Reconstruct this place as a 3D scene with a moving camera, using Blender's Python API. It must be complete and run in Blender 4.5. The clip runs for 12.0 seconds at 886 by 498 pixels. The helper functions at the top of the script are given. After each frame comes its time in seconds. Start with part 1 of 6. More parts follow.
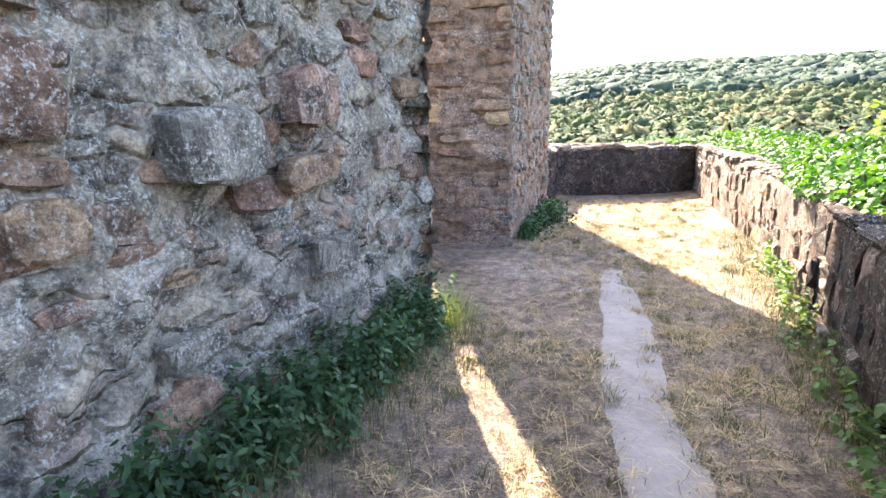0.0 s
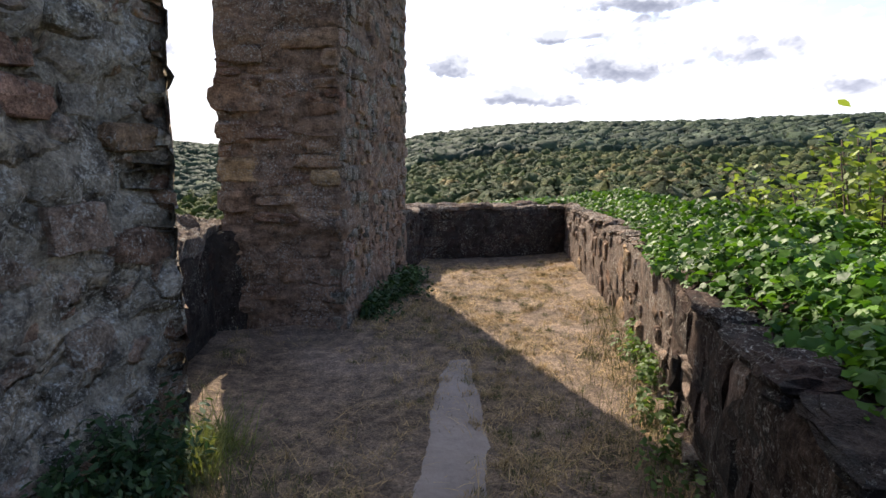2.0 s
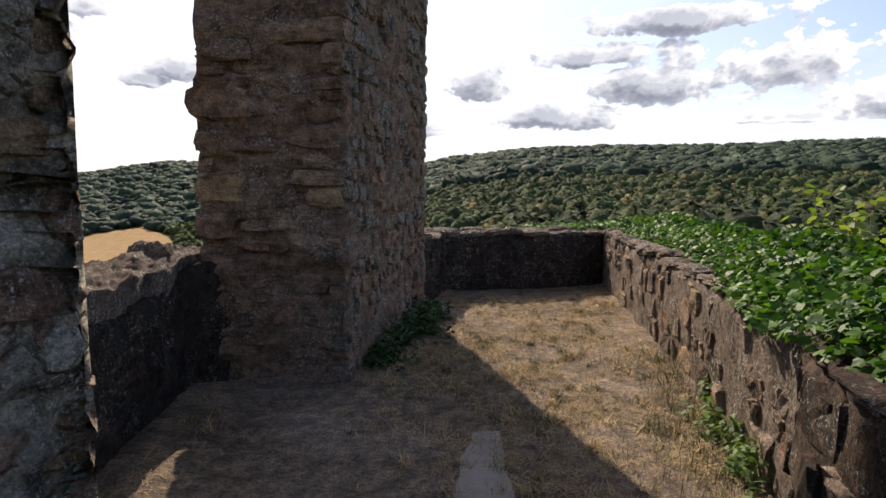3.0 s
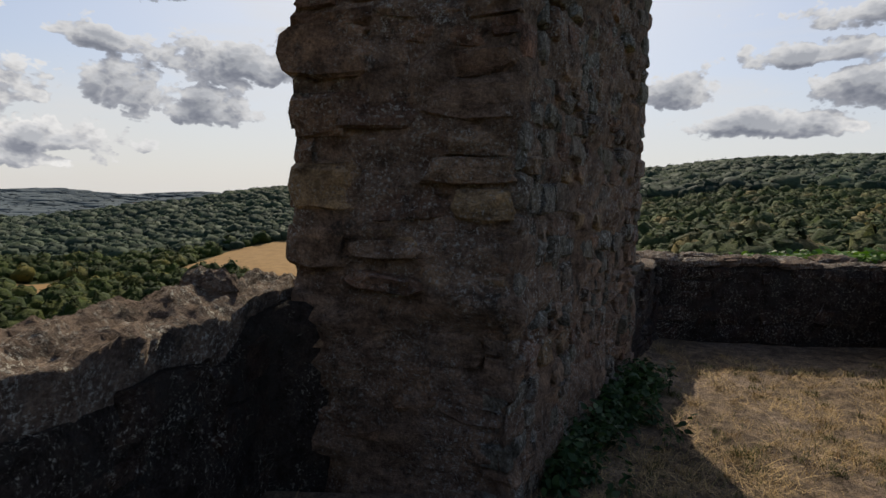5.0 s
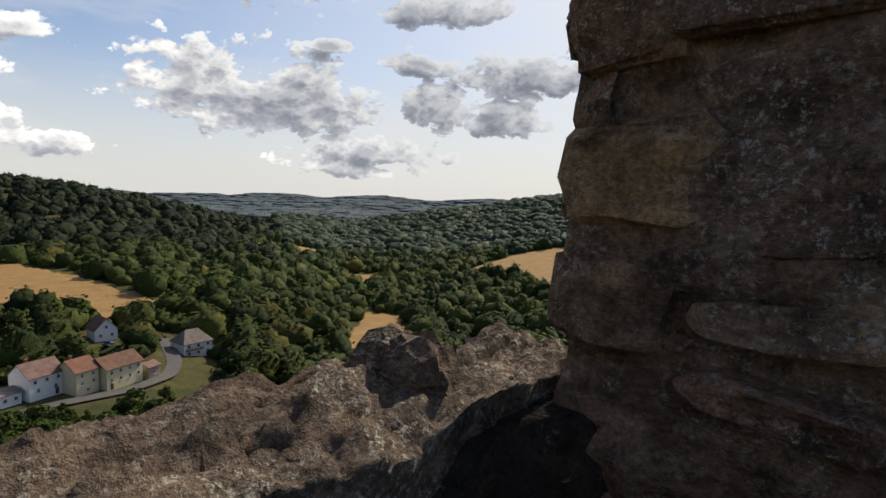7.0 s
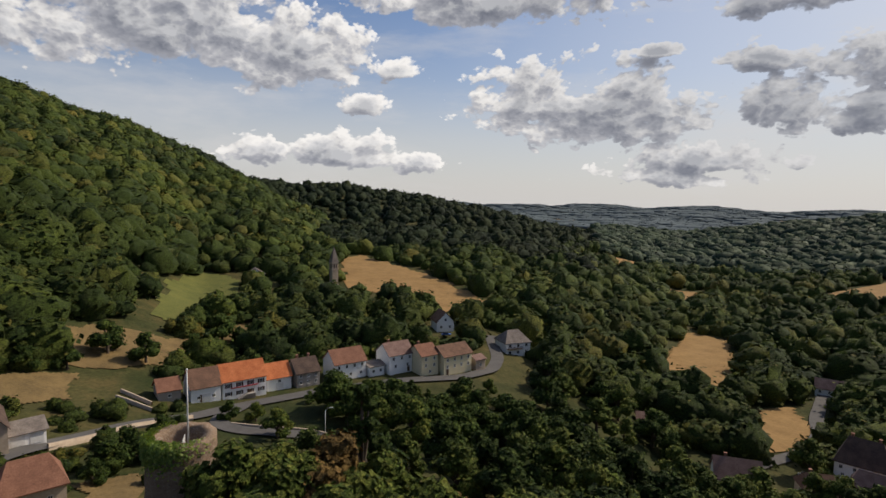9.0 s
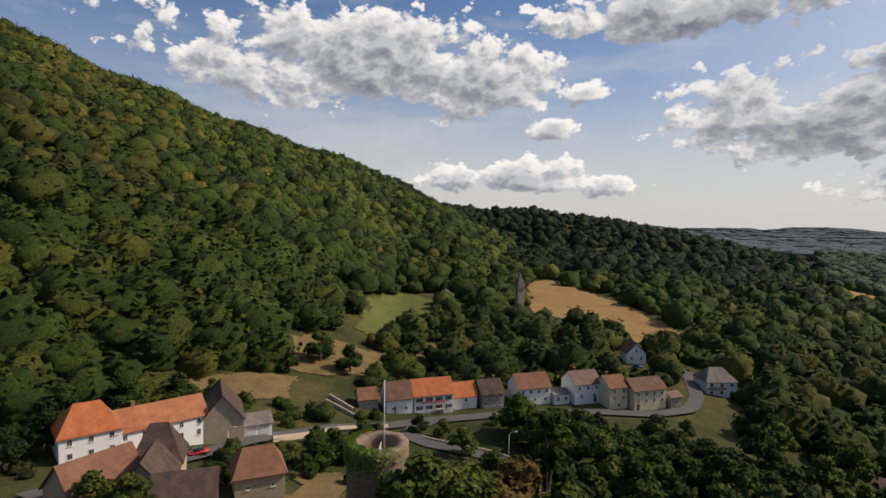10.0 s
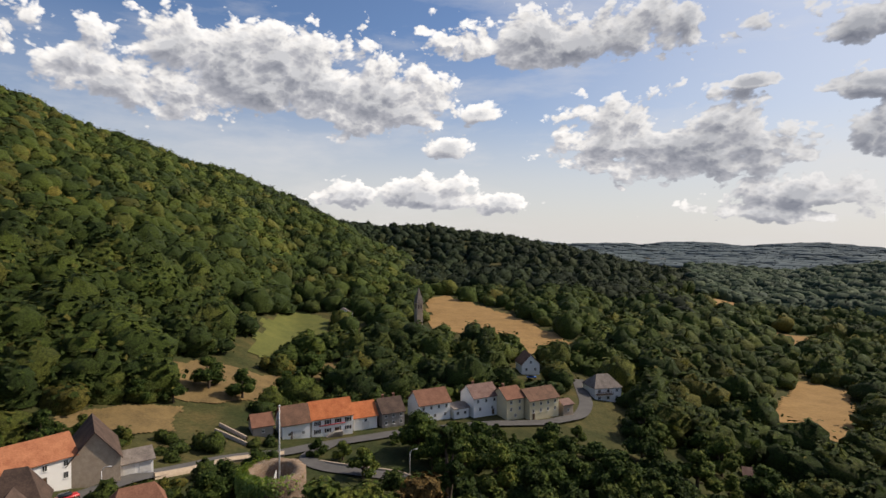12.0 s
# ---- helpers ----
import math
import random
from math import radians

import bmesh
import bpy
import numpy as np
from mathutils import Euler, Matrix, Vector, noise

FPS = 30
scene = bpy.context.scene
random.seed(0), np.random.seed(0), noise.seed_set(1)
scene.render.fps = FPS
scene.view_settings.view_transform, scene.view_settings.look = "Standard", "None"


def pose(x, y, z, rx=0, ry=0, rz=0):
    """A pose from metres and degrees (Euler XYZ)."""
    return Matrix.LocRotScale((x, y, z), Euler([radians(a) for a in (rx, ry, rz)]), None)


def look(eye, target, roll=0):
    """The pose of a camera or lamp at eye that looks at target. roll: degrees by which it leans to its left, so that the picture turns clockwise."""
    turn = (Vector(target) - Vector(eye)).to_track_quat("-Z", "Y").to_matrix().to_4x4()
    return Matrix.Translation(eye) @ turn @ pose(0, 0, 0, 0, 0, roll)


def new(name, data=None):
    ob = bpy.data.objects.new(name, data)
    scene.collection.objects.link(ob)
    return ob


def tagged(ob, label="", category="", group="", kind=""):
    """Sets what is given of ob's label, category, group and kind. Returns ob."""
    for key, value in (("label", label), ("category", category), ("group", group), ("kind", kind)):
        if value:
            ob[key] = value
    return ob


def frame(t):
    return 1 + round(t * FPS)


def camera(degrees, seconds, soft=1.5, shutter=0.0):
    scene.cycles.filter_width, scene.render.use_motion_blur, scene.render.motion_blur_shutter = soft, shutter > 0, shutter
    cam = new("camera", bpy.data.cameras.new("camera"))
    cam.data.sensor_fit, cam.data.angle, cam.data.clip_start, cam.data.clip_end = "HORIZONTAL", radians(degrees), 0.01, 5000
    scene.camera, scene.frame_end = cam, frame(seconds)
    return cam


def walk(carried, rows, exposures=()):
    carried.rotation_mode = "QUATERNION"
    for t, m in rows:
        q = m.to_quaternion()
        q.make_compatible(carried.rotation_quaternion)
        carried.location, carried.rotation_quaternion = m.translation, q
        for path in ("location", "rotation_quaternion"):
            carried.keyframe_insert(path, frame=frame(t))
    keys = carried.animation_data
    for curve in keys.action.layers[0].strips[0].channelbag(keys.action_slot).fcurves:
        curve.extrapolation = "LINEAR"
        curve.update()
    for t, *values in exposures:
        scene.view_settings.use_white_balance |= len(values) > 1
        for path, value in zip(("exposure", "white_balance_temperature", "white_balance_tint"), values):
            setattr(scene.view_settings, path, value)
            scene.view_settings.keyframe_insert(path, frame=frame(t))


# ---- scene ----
# ---- camera ----
cam = camera(76.1, 12.0)
PATH = [
    (0, (0.363, 0.916, 1.555), (0.256, 2.854, 1.07), -0.6),
    (0.5, (0.541, 1.029, 1.593), (0.626, 2.98, 1.16), -0.4),
    (1, (0.763, 1.221, 1.583), (0.929, 3.178, 1.208), -0.2),
    (1.5, (0.96, 1.538, 1.594), (1.182, 3.496, 1.253), 0.2),
    (2, (1.038, 1.956, 1.58), (1.283, 3.918, 1.277), 0.4),
    (2.5, (1.147, 2.394, 1.544), (1.396, 4.362, 1.285), 0.6),
    (3, (1.155, 2.911, 1.546), (1.317, 4.891, 1.32), 0.7),
    (3.2, (1.133, 3.107, 1.545), (1.238, 5.092, 1.328), 0.7),
    (4.8, (1.018, 4.626, 1.476), (0.638, 6.578, 1.265), 1.3),
    (5, (1.025, 4.806, 1.482), (0.559, 6.742, 1.288), 1.3),
    (5.5, (0.966, 5.225, 1.458), (0.258, 7.087, 1.282), 1.1),
    (6, (0.846, 5.578, 1.48), (-0.092, 7.336, 1.312), 1.3),
    (6.5, (0.653, 5.863, 1.449), (-0.488, 7.496, 1.275), 1.5),
    (6.7, (0.549, 5.957, 1.443), (-0.669, 7.533, 1.261), 1.5),
    (8.3, (-0.270, 6.300, 1.530), (-1.978, 7.325, 1.346), 1.2),
    (8.5, (-0.270, 6.300, 1.530), (-2.042, 7.209, 1.351), 1.2),
    (9, (-0.260, 6.240, 1.530), (-2.165, 6.823, 1.351), 1.1),
    (9.5, (-0.240, 6.150, 1.530), (-2.220, 6.386, 1.374), 1.0),
    (10, (-0.220, 6.080, 1.530), (-2.216, 6.020, 1.427), 0.7),
    (10.5, (-0.220, 6.050, 1.530), (-2.204, 5.801, 1.488), 0.6),
    (11, (-0.230, 6.070, 1.530), (-2.219, 5.863, 1.521), 0.4),
    (11.5, (-0.240, 6.120, 1.530), (-2.240, 6.089, 1.516), 0.3),
    (12, (-0.260, 6.180, 1.530), (-2.237, 6.476, 1.490), 0.3),
]
EXPOSURES = [(0.0, 3.3, 6200, 15), (0.5, 3.02, 6200, 15), (1.0, 2.42, 6250, 15), (1.5, 1.62, 6300, 15), (2.0, 1.06, 6350, 15), (2.5, 0.74, 6400, 15), (3.2, 0.38, 6450, 14), (4.8, -0.2, 6500, 11), (6.7, -0.06, 6450, 10), (8.3, -0.25, 6500, 11), (9.5, -0.38, 6500, 12), (10.5, -0.22, 6500, 12), (12.0, -0.14, 6550, 12)]
walk(cam, [(t, look(eye, target, roll)) for t, eye, target, roll in PATH], EXPOSURES)

# ---- light: a Nishita sky with broken cumulus, and one sun ----
SUN_AZ, SUN_EL = 13.0, 40.0          # degrees left of +y, and above the horizon
sun_dir = Vector((-math.sin(radians(SUN_AZ)) * math.cos(radians(SUN_EL)), math.cos(radians(SUN_AZ)) * math.cos(radians(SUN_EL)), math.sin(radians(SUN_EL))))
sun_data = bpy.data.lights.new("sun", "SUN")
sun_data.energy, sun_data.angle, sun_data.color = 5.0, radians(0.5), (1.0, 0.87, 0.69)
sun_lamp = new("sun", sun_data)
sun_lamp.matrix_world = look((0, 0, 60), Vector((0, 0, 60)) - sun_dir)

world = bpy.data.worlds.new("sky")
scene.world = world
world.use_nodes = True
wn, wl = world.node_tree.nodes, world.node_tree.links
wn.clear()


def wmath(op, a, b=None, clamp=False):
    n = wn.new("ShaderNodeMath")
    n.operation, n.use_clamp = op, clamp
    for i, v in enumerate((a, b)):
        if v is None:
            continue
        if isinstance(v, (int, float)):
            n.inputs[i].default_value = v
        else:
            wl.new(v, n.inputs[i])
    return n.outputs[0]


sky = wn.new("ShaderNodeTexSky")
sky.sky_type, sky.sun_disc = "NISHITA", False
sky.sun_elevation, sky.sun_rotation = radians(SUN_EL), radians(-SUN_AZ)
sky.air_density, sky.dust_density, sky.ozone_density = 1.0, 0.8, 2.0
coord = wn.new("ShaderNodeTexCoord")
sep = wn.new("ShaderNodeSeparateXYZ")
wl.new(coord.outputs["Generated"], sep.inputs[0])


def cloud_coords(rise):
    """The sky's directions spread over a flat cloud layer, raised a little."""
    z = wmath("ADD", wmath("MAXIMUM", sep.outputs[2], 0.0), rise)
    flat = wmath("ADD", z, 0.42)
    comb = wn.new("ShaderNodeCombineXYZ")
    wl.new(wmath("DIVIDE", sep.outputs[0], flat), comb.inputs[0])
    wl.new(wmath("DIVIDE", sep.outputs[1], flat), comb.inputs[1])
    wl.new(wmath("MULTIPLY", z, 5.5), comb.inputs[2])
    return comb


def cloud_noise(coords, scale, detail, shift, rough=0.56):
    mp = wn.new("ShaderNodeMapping")
    mp.inputs["Location"].default_value = shift
    wl.new(coords.outputs[0], mp.inputs[0])
    n = wn.new("ShaderNodeTexNoise")
    n.inputs["Scale"].default_value, n.inputs["Detail"].default_value = scale, detail
    n.inputs["Roughness"].default_value = rough
    wl.new(mp.outputs[0], n.inputs["Vector"])
    return n.outputs[0]


def wramp(value, stops):
    r = wn.new("ShaderNodeValToRGB")
    e = r.color_ramp.elements
    while len(e) < len(stops):
        e.new(0.5)
    for el, (p, c) in zip(e, stops):
        el.position, el.color = p, (*c, 1) if len(c) == 3 else c
    wl.new(value, r.inputs[0])
    return r


# cumulus heaps: bearing (degrees left of +y), height, half width and half height, in degrees
HEAPS = [
    (101, 14.9, 15.2, 4.6),
    (88, 13.7, 7.0, 3.7),
    (81, 8.8, 2.7, 1.2),
    (65, 9.7, 6.2, 2.8),
    (57, 8.6, 8.0, 3.5),
    (69, 18.7, 13.7, 2.6),
    (91, 4.2, 3.9, 1.4),
    (84, 4.1, 6.2, 1.7),
    (76, 3.4, 3.3, 1.1),
    (78, 12.3, 2.6, 1.0),
    (53, 13.7, 1.8, 0.6),
    (47, 12.6, 2.4, 0.8),
    (53, 2.6, 5.9, 1.3),
    (34, 11.6, 5.2, 2.5),
    (42, 8.0, 3.6, 2.3),
    (36, 7.3, 3.9, 1.7),
    (43, 17.2, 6.0, 1.9),
    (27, 14.1, 2.4, 1.0),
    (23, 8.9, 2.2, 0.9),
    (44, 12.6, 3.6, 1.3),
    (49, 4.0, 6.1, 1.6),
    (-8, 9.3, 3.3, 1.6),
    (-19, 12.0, 5.7, 1.1),
    (-16, 6.6, 7.6, 1.2),
    (-24, 9.6, 5.6, 2.5),
    (-35, 10.1, 5.8, 2.7),
    (-42, 7.5, 4.4, 1.6),
    (20, 9.9, 3.4, 1.1),
    (-36, 6.1, 5.4, 0.6),
    (-3, 5.5, 2.2, 1.1),
    (-26, 14.7, 9.7, 1.2),
]


def wvec(op, a, b, c=None):
    n = wn.new("ShaderNodeVectorMath")
    n.operation = op
    for i, v in enumerate((a, b, c)):
        if isinstance(v, tuple):
            n.inputs[i].default_value = v
        elif v is not None:
            wl.new(v, n.inputs[i])
    return n.outputs["Value"] if op == "LENGTH" else n.outputs[0]


bearing = wmath("MULTIPLY", wmath("ARCTAN2", wmath("MULTIPLY", sep.outputs[0], -1.0), sep.outputs[1]), 57.2958)
elevation = wmath("MULTIPLY", wmath("ARCSINE", sep.outputs[2]), 57.2958)


def heap_field(turn, rise):
    """How deep a direction lies in the heaps: over 0 inside, billowing above a flatter base."""
    comb = wn.new("ShaderNodeCombineXYZ")
    wl.new(wmath("ADD", bearing, turn), comb.inputs[0])
    wl.new(wmath("ADD", elevation, rise), comb.inputs[1])
    at = comb.outputs[0]
    big = wn.new("ShaderNodeTexNoise")
    big.inputs["Scale"].default_value, big.inputs["Detail"].default_value, big.inputs["Roughness"].default_value = 0.2, 7.0, 0.55
    wl.new(wvec("MULTIPLY", at, (0.8, 1.25, 1.0)), big.inputs["Vector"])
    near = None
    for az, el, w, h in HEAPS:
        v = wvec("MULTIPLY_ADD", at, (1 / (w * 1.08), 1 / (h * 1.15), 0.0), (-az / (w * 1.08), -(el - 0.12 * h) / (h * 1.15), 0.0))
        d = wvec("LENGTH", wvec("MINIMUM", v, wvec("MULTIPLY", v, (1.0, 1.6, 1.0))), None)
        near = d if near is None else wmath("MINIMUM", near, d)
    puff = wn.new("ShaderNodeTexVoronoi")
    puff.feature = "SMOOTH_F1"
    puff.inputs["Scale"].default_value, puff.inputs["Detail"].default_value = 0.42, 3.0
    puff.inputs["Roughness"].default_value, puff.inputs["Smoothness"].default_value = 0.62, 0.35
    shift = wn.new("ShaderNodeCombineXYZ")
    wl.new(wmath("MULTIPLY", big.outputs[0], 3.0), shift.inputs[0])
    wl.new(wmath("MULTIPLY", big.outputs[0], -2.0), shift.inputs[1])
    wl.new(wvec("ADD", wvec("MULTIPLY", at, (0.85, 1.2, 1.0)), shift.outputs[0]), puff.inputs["Vector"])
    rough = wmath("MULTIPLY", wmath("SUBTRACT", big.outputs[0], 0.47), 2.2)
    billow = wmath("MULTIPLY", wmath("SUBTRACT", 1.22, puff.outputs["Distance"]), 0.85)
    return wmath("ADD", wmath("SUBTRACT", 1.0, near), wmath("ADD", rough, billow))


CLOUD_SHIFT = (4.4, 2.9, 0.0)
here = cloud_coords(0.0)
veil = wramp(cloud_noise(here, 1.75, 10.0, CLOUD_SHIFT, 0.6), [(0.5, (0, 0, 0)), (0.72, (0.55, 0.55, 0.55))])
body = heap_field(0.0, 0.0)
lit = heap_field(-0.5, 0.9)
cover = wramp(body, [(0.05, (0, 0, 0)), (0.2, (0.82, 0.82, 0.82)), (0.36, (1, 1, 1))])
relief = wmath("MULTIPLY", wmath("SUBTRACT", body, lit), 0.68)
shade = wramp(wmath("ADD", relief, 0.5), [(0.18, (0.44, 0.46, 0.52)), (0.46, (0.72, 0.73, 0.77)), (0.62, (1.05, 1.04, 1.02)), (0.8, (1.3, 1.28, 1.24))])
thick = wramp(body, [(0.0, (1.25, 1.23, 1.2)), (0.35, (1.1, 1.09, 1.07)), (0.7, (0.84, 0.85, 0.87)), (1.0, (0.62, 0.64, 0.68))])
mixc = wn.new("ShaderNodeMix")
mixc.data_type, mixc.blend_type = "RGBA", "MULTIPLY"
mixc.inputs[0].default_value = 1.0
wl.new(shade.outputs[0], mixc.inputs[6])
wl.new(thick.outputs[0], mixc.inputs[7])
# towards the sun the haze whitens the sky, and the heaps are seen from their shaded side
toward = wn.new("ShaderNodeVectorMath")
toward.operation = "DOT_PRODUCT"
wl.new(coord.outputs["Generated"], toward.inputs[0])
toward.inputs[1].default_value = sun_dir
backlit = wramp(toward.outputs["Value"], [(0.52, (1.0, 1.0, 1.0)), (0.76, (0.64, 0.66, 0.7))])
glare = wramp(toward.outputs["Value"], [(0.52, (0.0, 0.0, 0.0)), (0.8, (0.4, 0.4, 0.4)), (1.0, (0.9, 0.9, 0.9))])
mixb = wn.new("ShaderNodeMix")
mixb.data_type, mixb.blend_type = "RGBA", "MULTIPLY"
mixb.inputs[0].default_value = 1.0
wl.new(mixc.outputs[2], mixb.inputs[6])
wl.new(backlit.outputs[0], mixb.inputs[7])
gain = wn.new("ShaderNodeMix")
gain.data_type, gain.blend_type = "RGBA", "MULTIPLY"
gain.inputs[0].default_value = 1.0
gain.inputs[7].default_value = (12.6, 12.6, 12.6, 1)
wl.new(mixb.outputs[2], gain.inputs[6])
hazed = wn.new("ShaderNodeMix")
hazed.data_type = "RGBA"
hazed.inputs[7].default_value = (12.2, 11.9, 11.4, 1)
haze = wramp(sep.outputs[2], [(0.0, (0.88, 0.88, 0.88)), (0.1, (0.66, 0.66, 0.66)), (0.2, (0.24, 0.24, 0.24)), (0.34, (0.0, 0.0, 0.0))])
wl.new(haze.outputs[0], hazed.inputs[0])
skygain = wn.new("ShaderNodeMix")
skygain.data_type, skygain.blend_type = "RGBA", "MULTIPLY"
skygain.inputs[0].default_value = 1.0
skygain.inputs[7].default_value = (1.4, 1.56, 1.8, 1)
wl.new(sky.outputs[0], skygain.inputs[6])
white = wn.new("ShaderNodeMix")
white.data_type = "RGBA"
white.inputs[7].default_value = (14.6, 14.4, 13.9, 1)
wl.new(glare.outputs[0], white.inputs[0])
wl.new(skygain.outputs[2], white.inputs[6])
wl.new(white.outputs[2], hazed.inputs[6])
skymix = wn.new("ShaderNodeMix")
skymix.data_type = "RGBA"
wl.new(cover.outputs[0], skymix.inputs[0])
thin = wn.new("ShaderNodeMix")
thin.data_type = "RGBA"
thin.inputs[7].default_value = (12.5, 12.4, 12.2, 1)
wl.new(veil.outputs[0], thin.inputs[0])
wl.new(hazed.outputs[2], thin.inputs[6])
wl.new(thin.outputs[2], skymix.inputs[6])
wl.new(gain.outputs[2], skymix.inputs[7])
back = wn.new("ShaderNodeBackground")
back.inputs[1].default_value = 0.066
wl.new(skymix.outputs[2], back.inputs[0])
wout = wn.new("ShaderNodeOutputWorld")
wl.new(back.outputs[0], wout.inputs[0])

# ---- materials ----
def ramp_of(nt, value, stops):
    r = nt.nodes.new("ShaderNodeValToRGB")
    e = r.color_ramp.elements
    while len(e) < len(stops):
        e.new(0.5)
    for el, (p, c) in zip(e, stops):
        el.position, el.color = p, (*c, 1)
    nt.links.new(value, r.inputs[0])
    return r.outputs[0]


def noise_of(nt, scale, detail=6.0, rough=0.6, object_space=True, stretch=(1, 1, 1)):
    tc = nt.nodes.new("ShaderNodeTexCoord")
    geo = nt.nodes.new("ShaderNodeNewGeometry")
    mp = nt.nodes.new("ShaderNodeMapping")
    mp.inputs["Scale"].default_value = stretch
    nt.links.new(tc.outputs["Object"] if object_space else geo.outputs["Position"], mp.inputs[0])
    n = nt.nodes.new("ShaderNodeTexNoise")
    n.inputs["Scale"].default_value, n.inputs["Detail"].default_value, n.inputs["Roughness"].default_value = scale, detail, rough
    nt.links.new(mp.outputs[0], n.inputs["Vector"])
    return n.outputs[0]


def mixed(nt, fac, a, b, blend="MIX"):
    m = nt.nodes.new("ShaderNodeMix")
    m.data_type, m.blend_type = "RGBA", blend
    for i, v in ((0, fac), (6, a), (7, b)):
        if isinstance(v, (int, float)):
            m.inputs[i].default_value = v
        elif isinstance(v, tuple):
            m.inputs[i].default_value = (*v, 1)
        else:
            nt.links.new(v, m.inputs[i])
    return m.outputs[2]


def bumped(nt, bsdf, value, strength, distance):
    b = nt.nodes.new("ShaderNodeBump")
    b.inputs["Strength"].default_value, b.inputs["Distance"].default_value = strength, distance
    nt.links.new(value, b.inputs["Height"])
    nt.links.new(b.outputs[0], bsdf.inputs["Normal"])


def material(name, rough=0.9, spec=0.2):
    m = bpy.data.materials.new(name)
    m.use_nodes = True
    b = m.node_tree.nodes["Principled BSDF"]
    b.inputs["Roughness"].default_value = rough
    b.inputs["Specular IOR Level"].default_value = spec
    return m, m.node_tree, b


def simple(name, dark, light, scale=3.0, rough=0.85, bump=0.3, dist=0.02, spec=0.2, random_tint=0.0, island=False, world_space=True):
    """Two tones broken by two scales of noise, with fine relief."""
    m, nt, b = material(name, rough, spec)
    big, fine = noise_of(nt, scale, 5, 0.6, not world_space), noise_of(nt, scale * 7, 6, 0.65, not world_space)
    col = mixed(nt, 0.45, ramp_of(nt, big, [(0.3, dark), (0.7, light)]), ramp_of(nt, fine, [(0.3, dark), (0.7, light)]))
    if random_tint:
        src = nt.nodes.new("ShaderNodeNewGeometry").outputs["Random Per Island"] if island else nt.nodes.new("ShaderNodeObjectInfo").outputs["Random"]
        lo, hi = 1 - random_tint, 1 + random_tint
        col = mixed(nt, 1.0, col, ramp_of(nt, src, [(0.0, (lo, lo, lo)), (1.0, (hi, hi * 0.98, hi * 0.92))]), "MULTIPLY")
    nt.links.new(col, b.inputs["Base Color"])
    if bump:
        bumped(nt, b, fine, bump, dist)
    return m


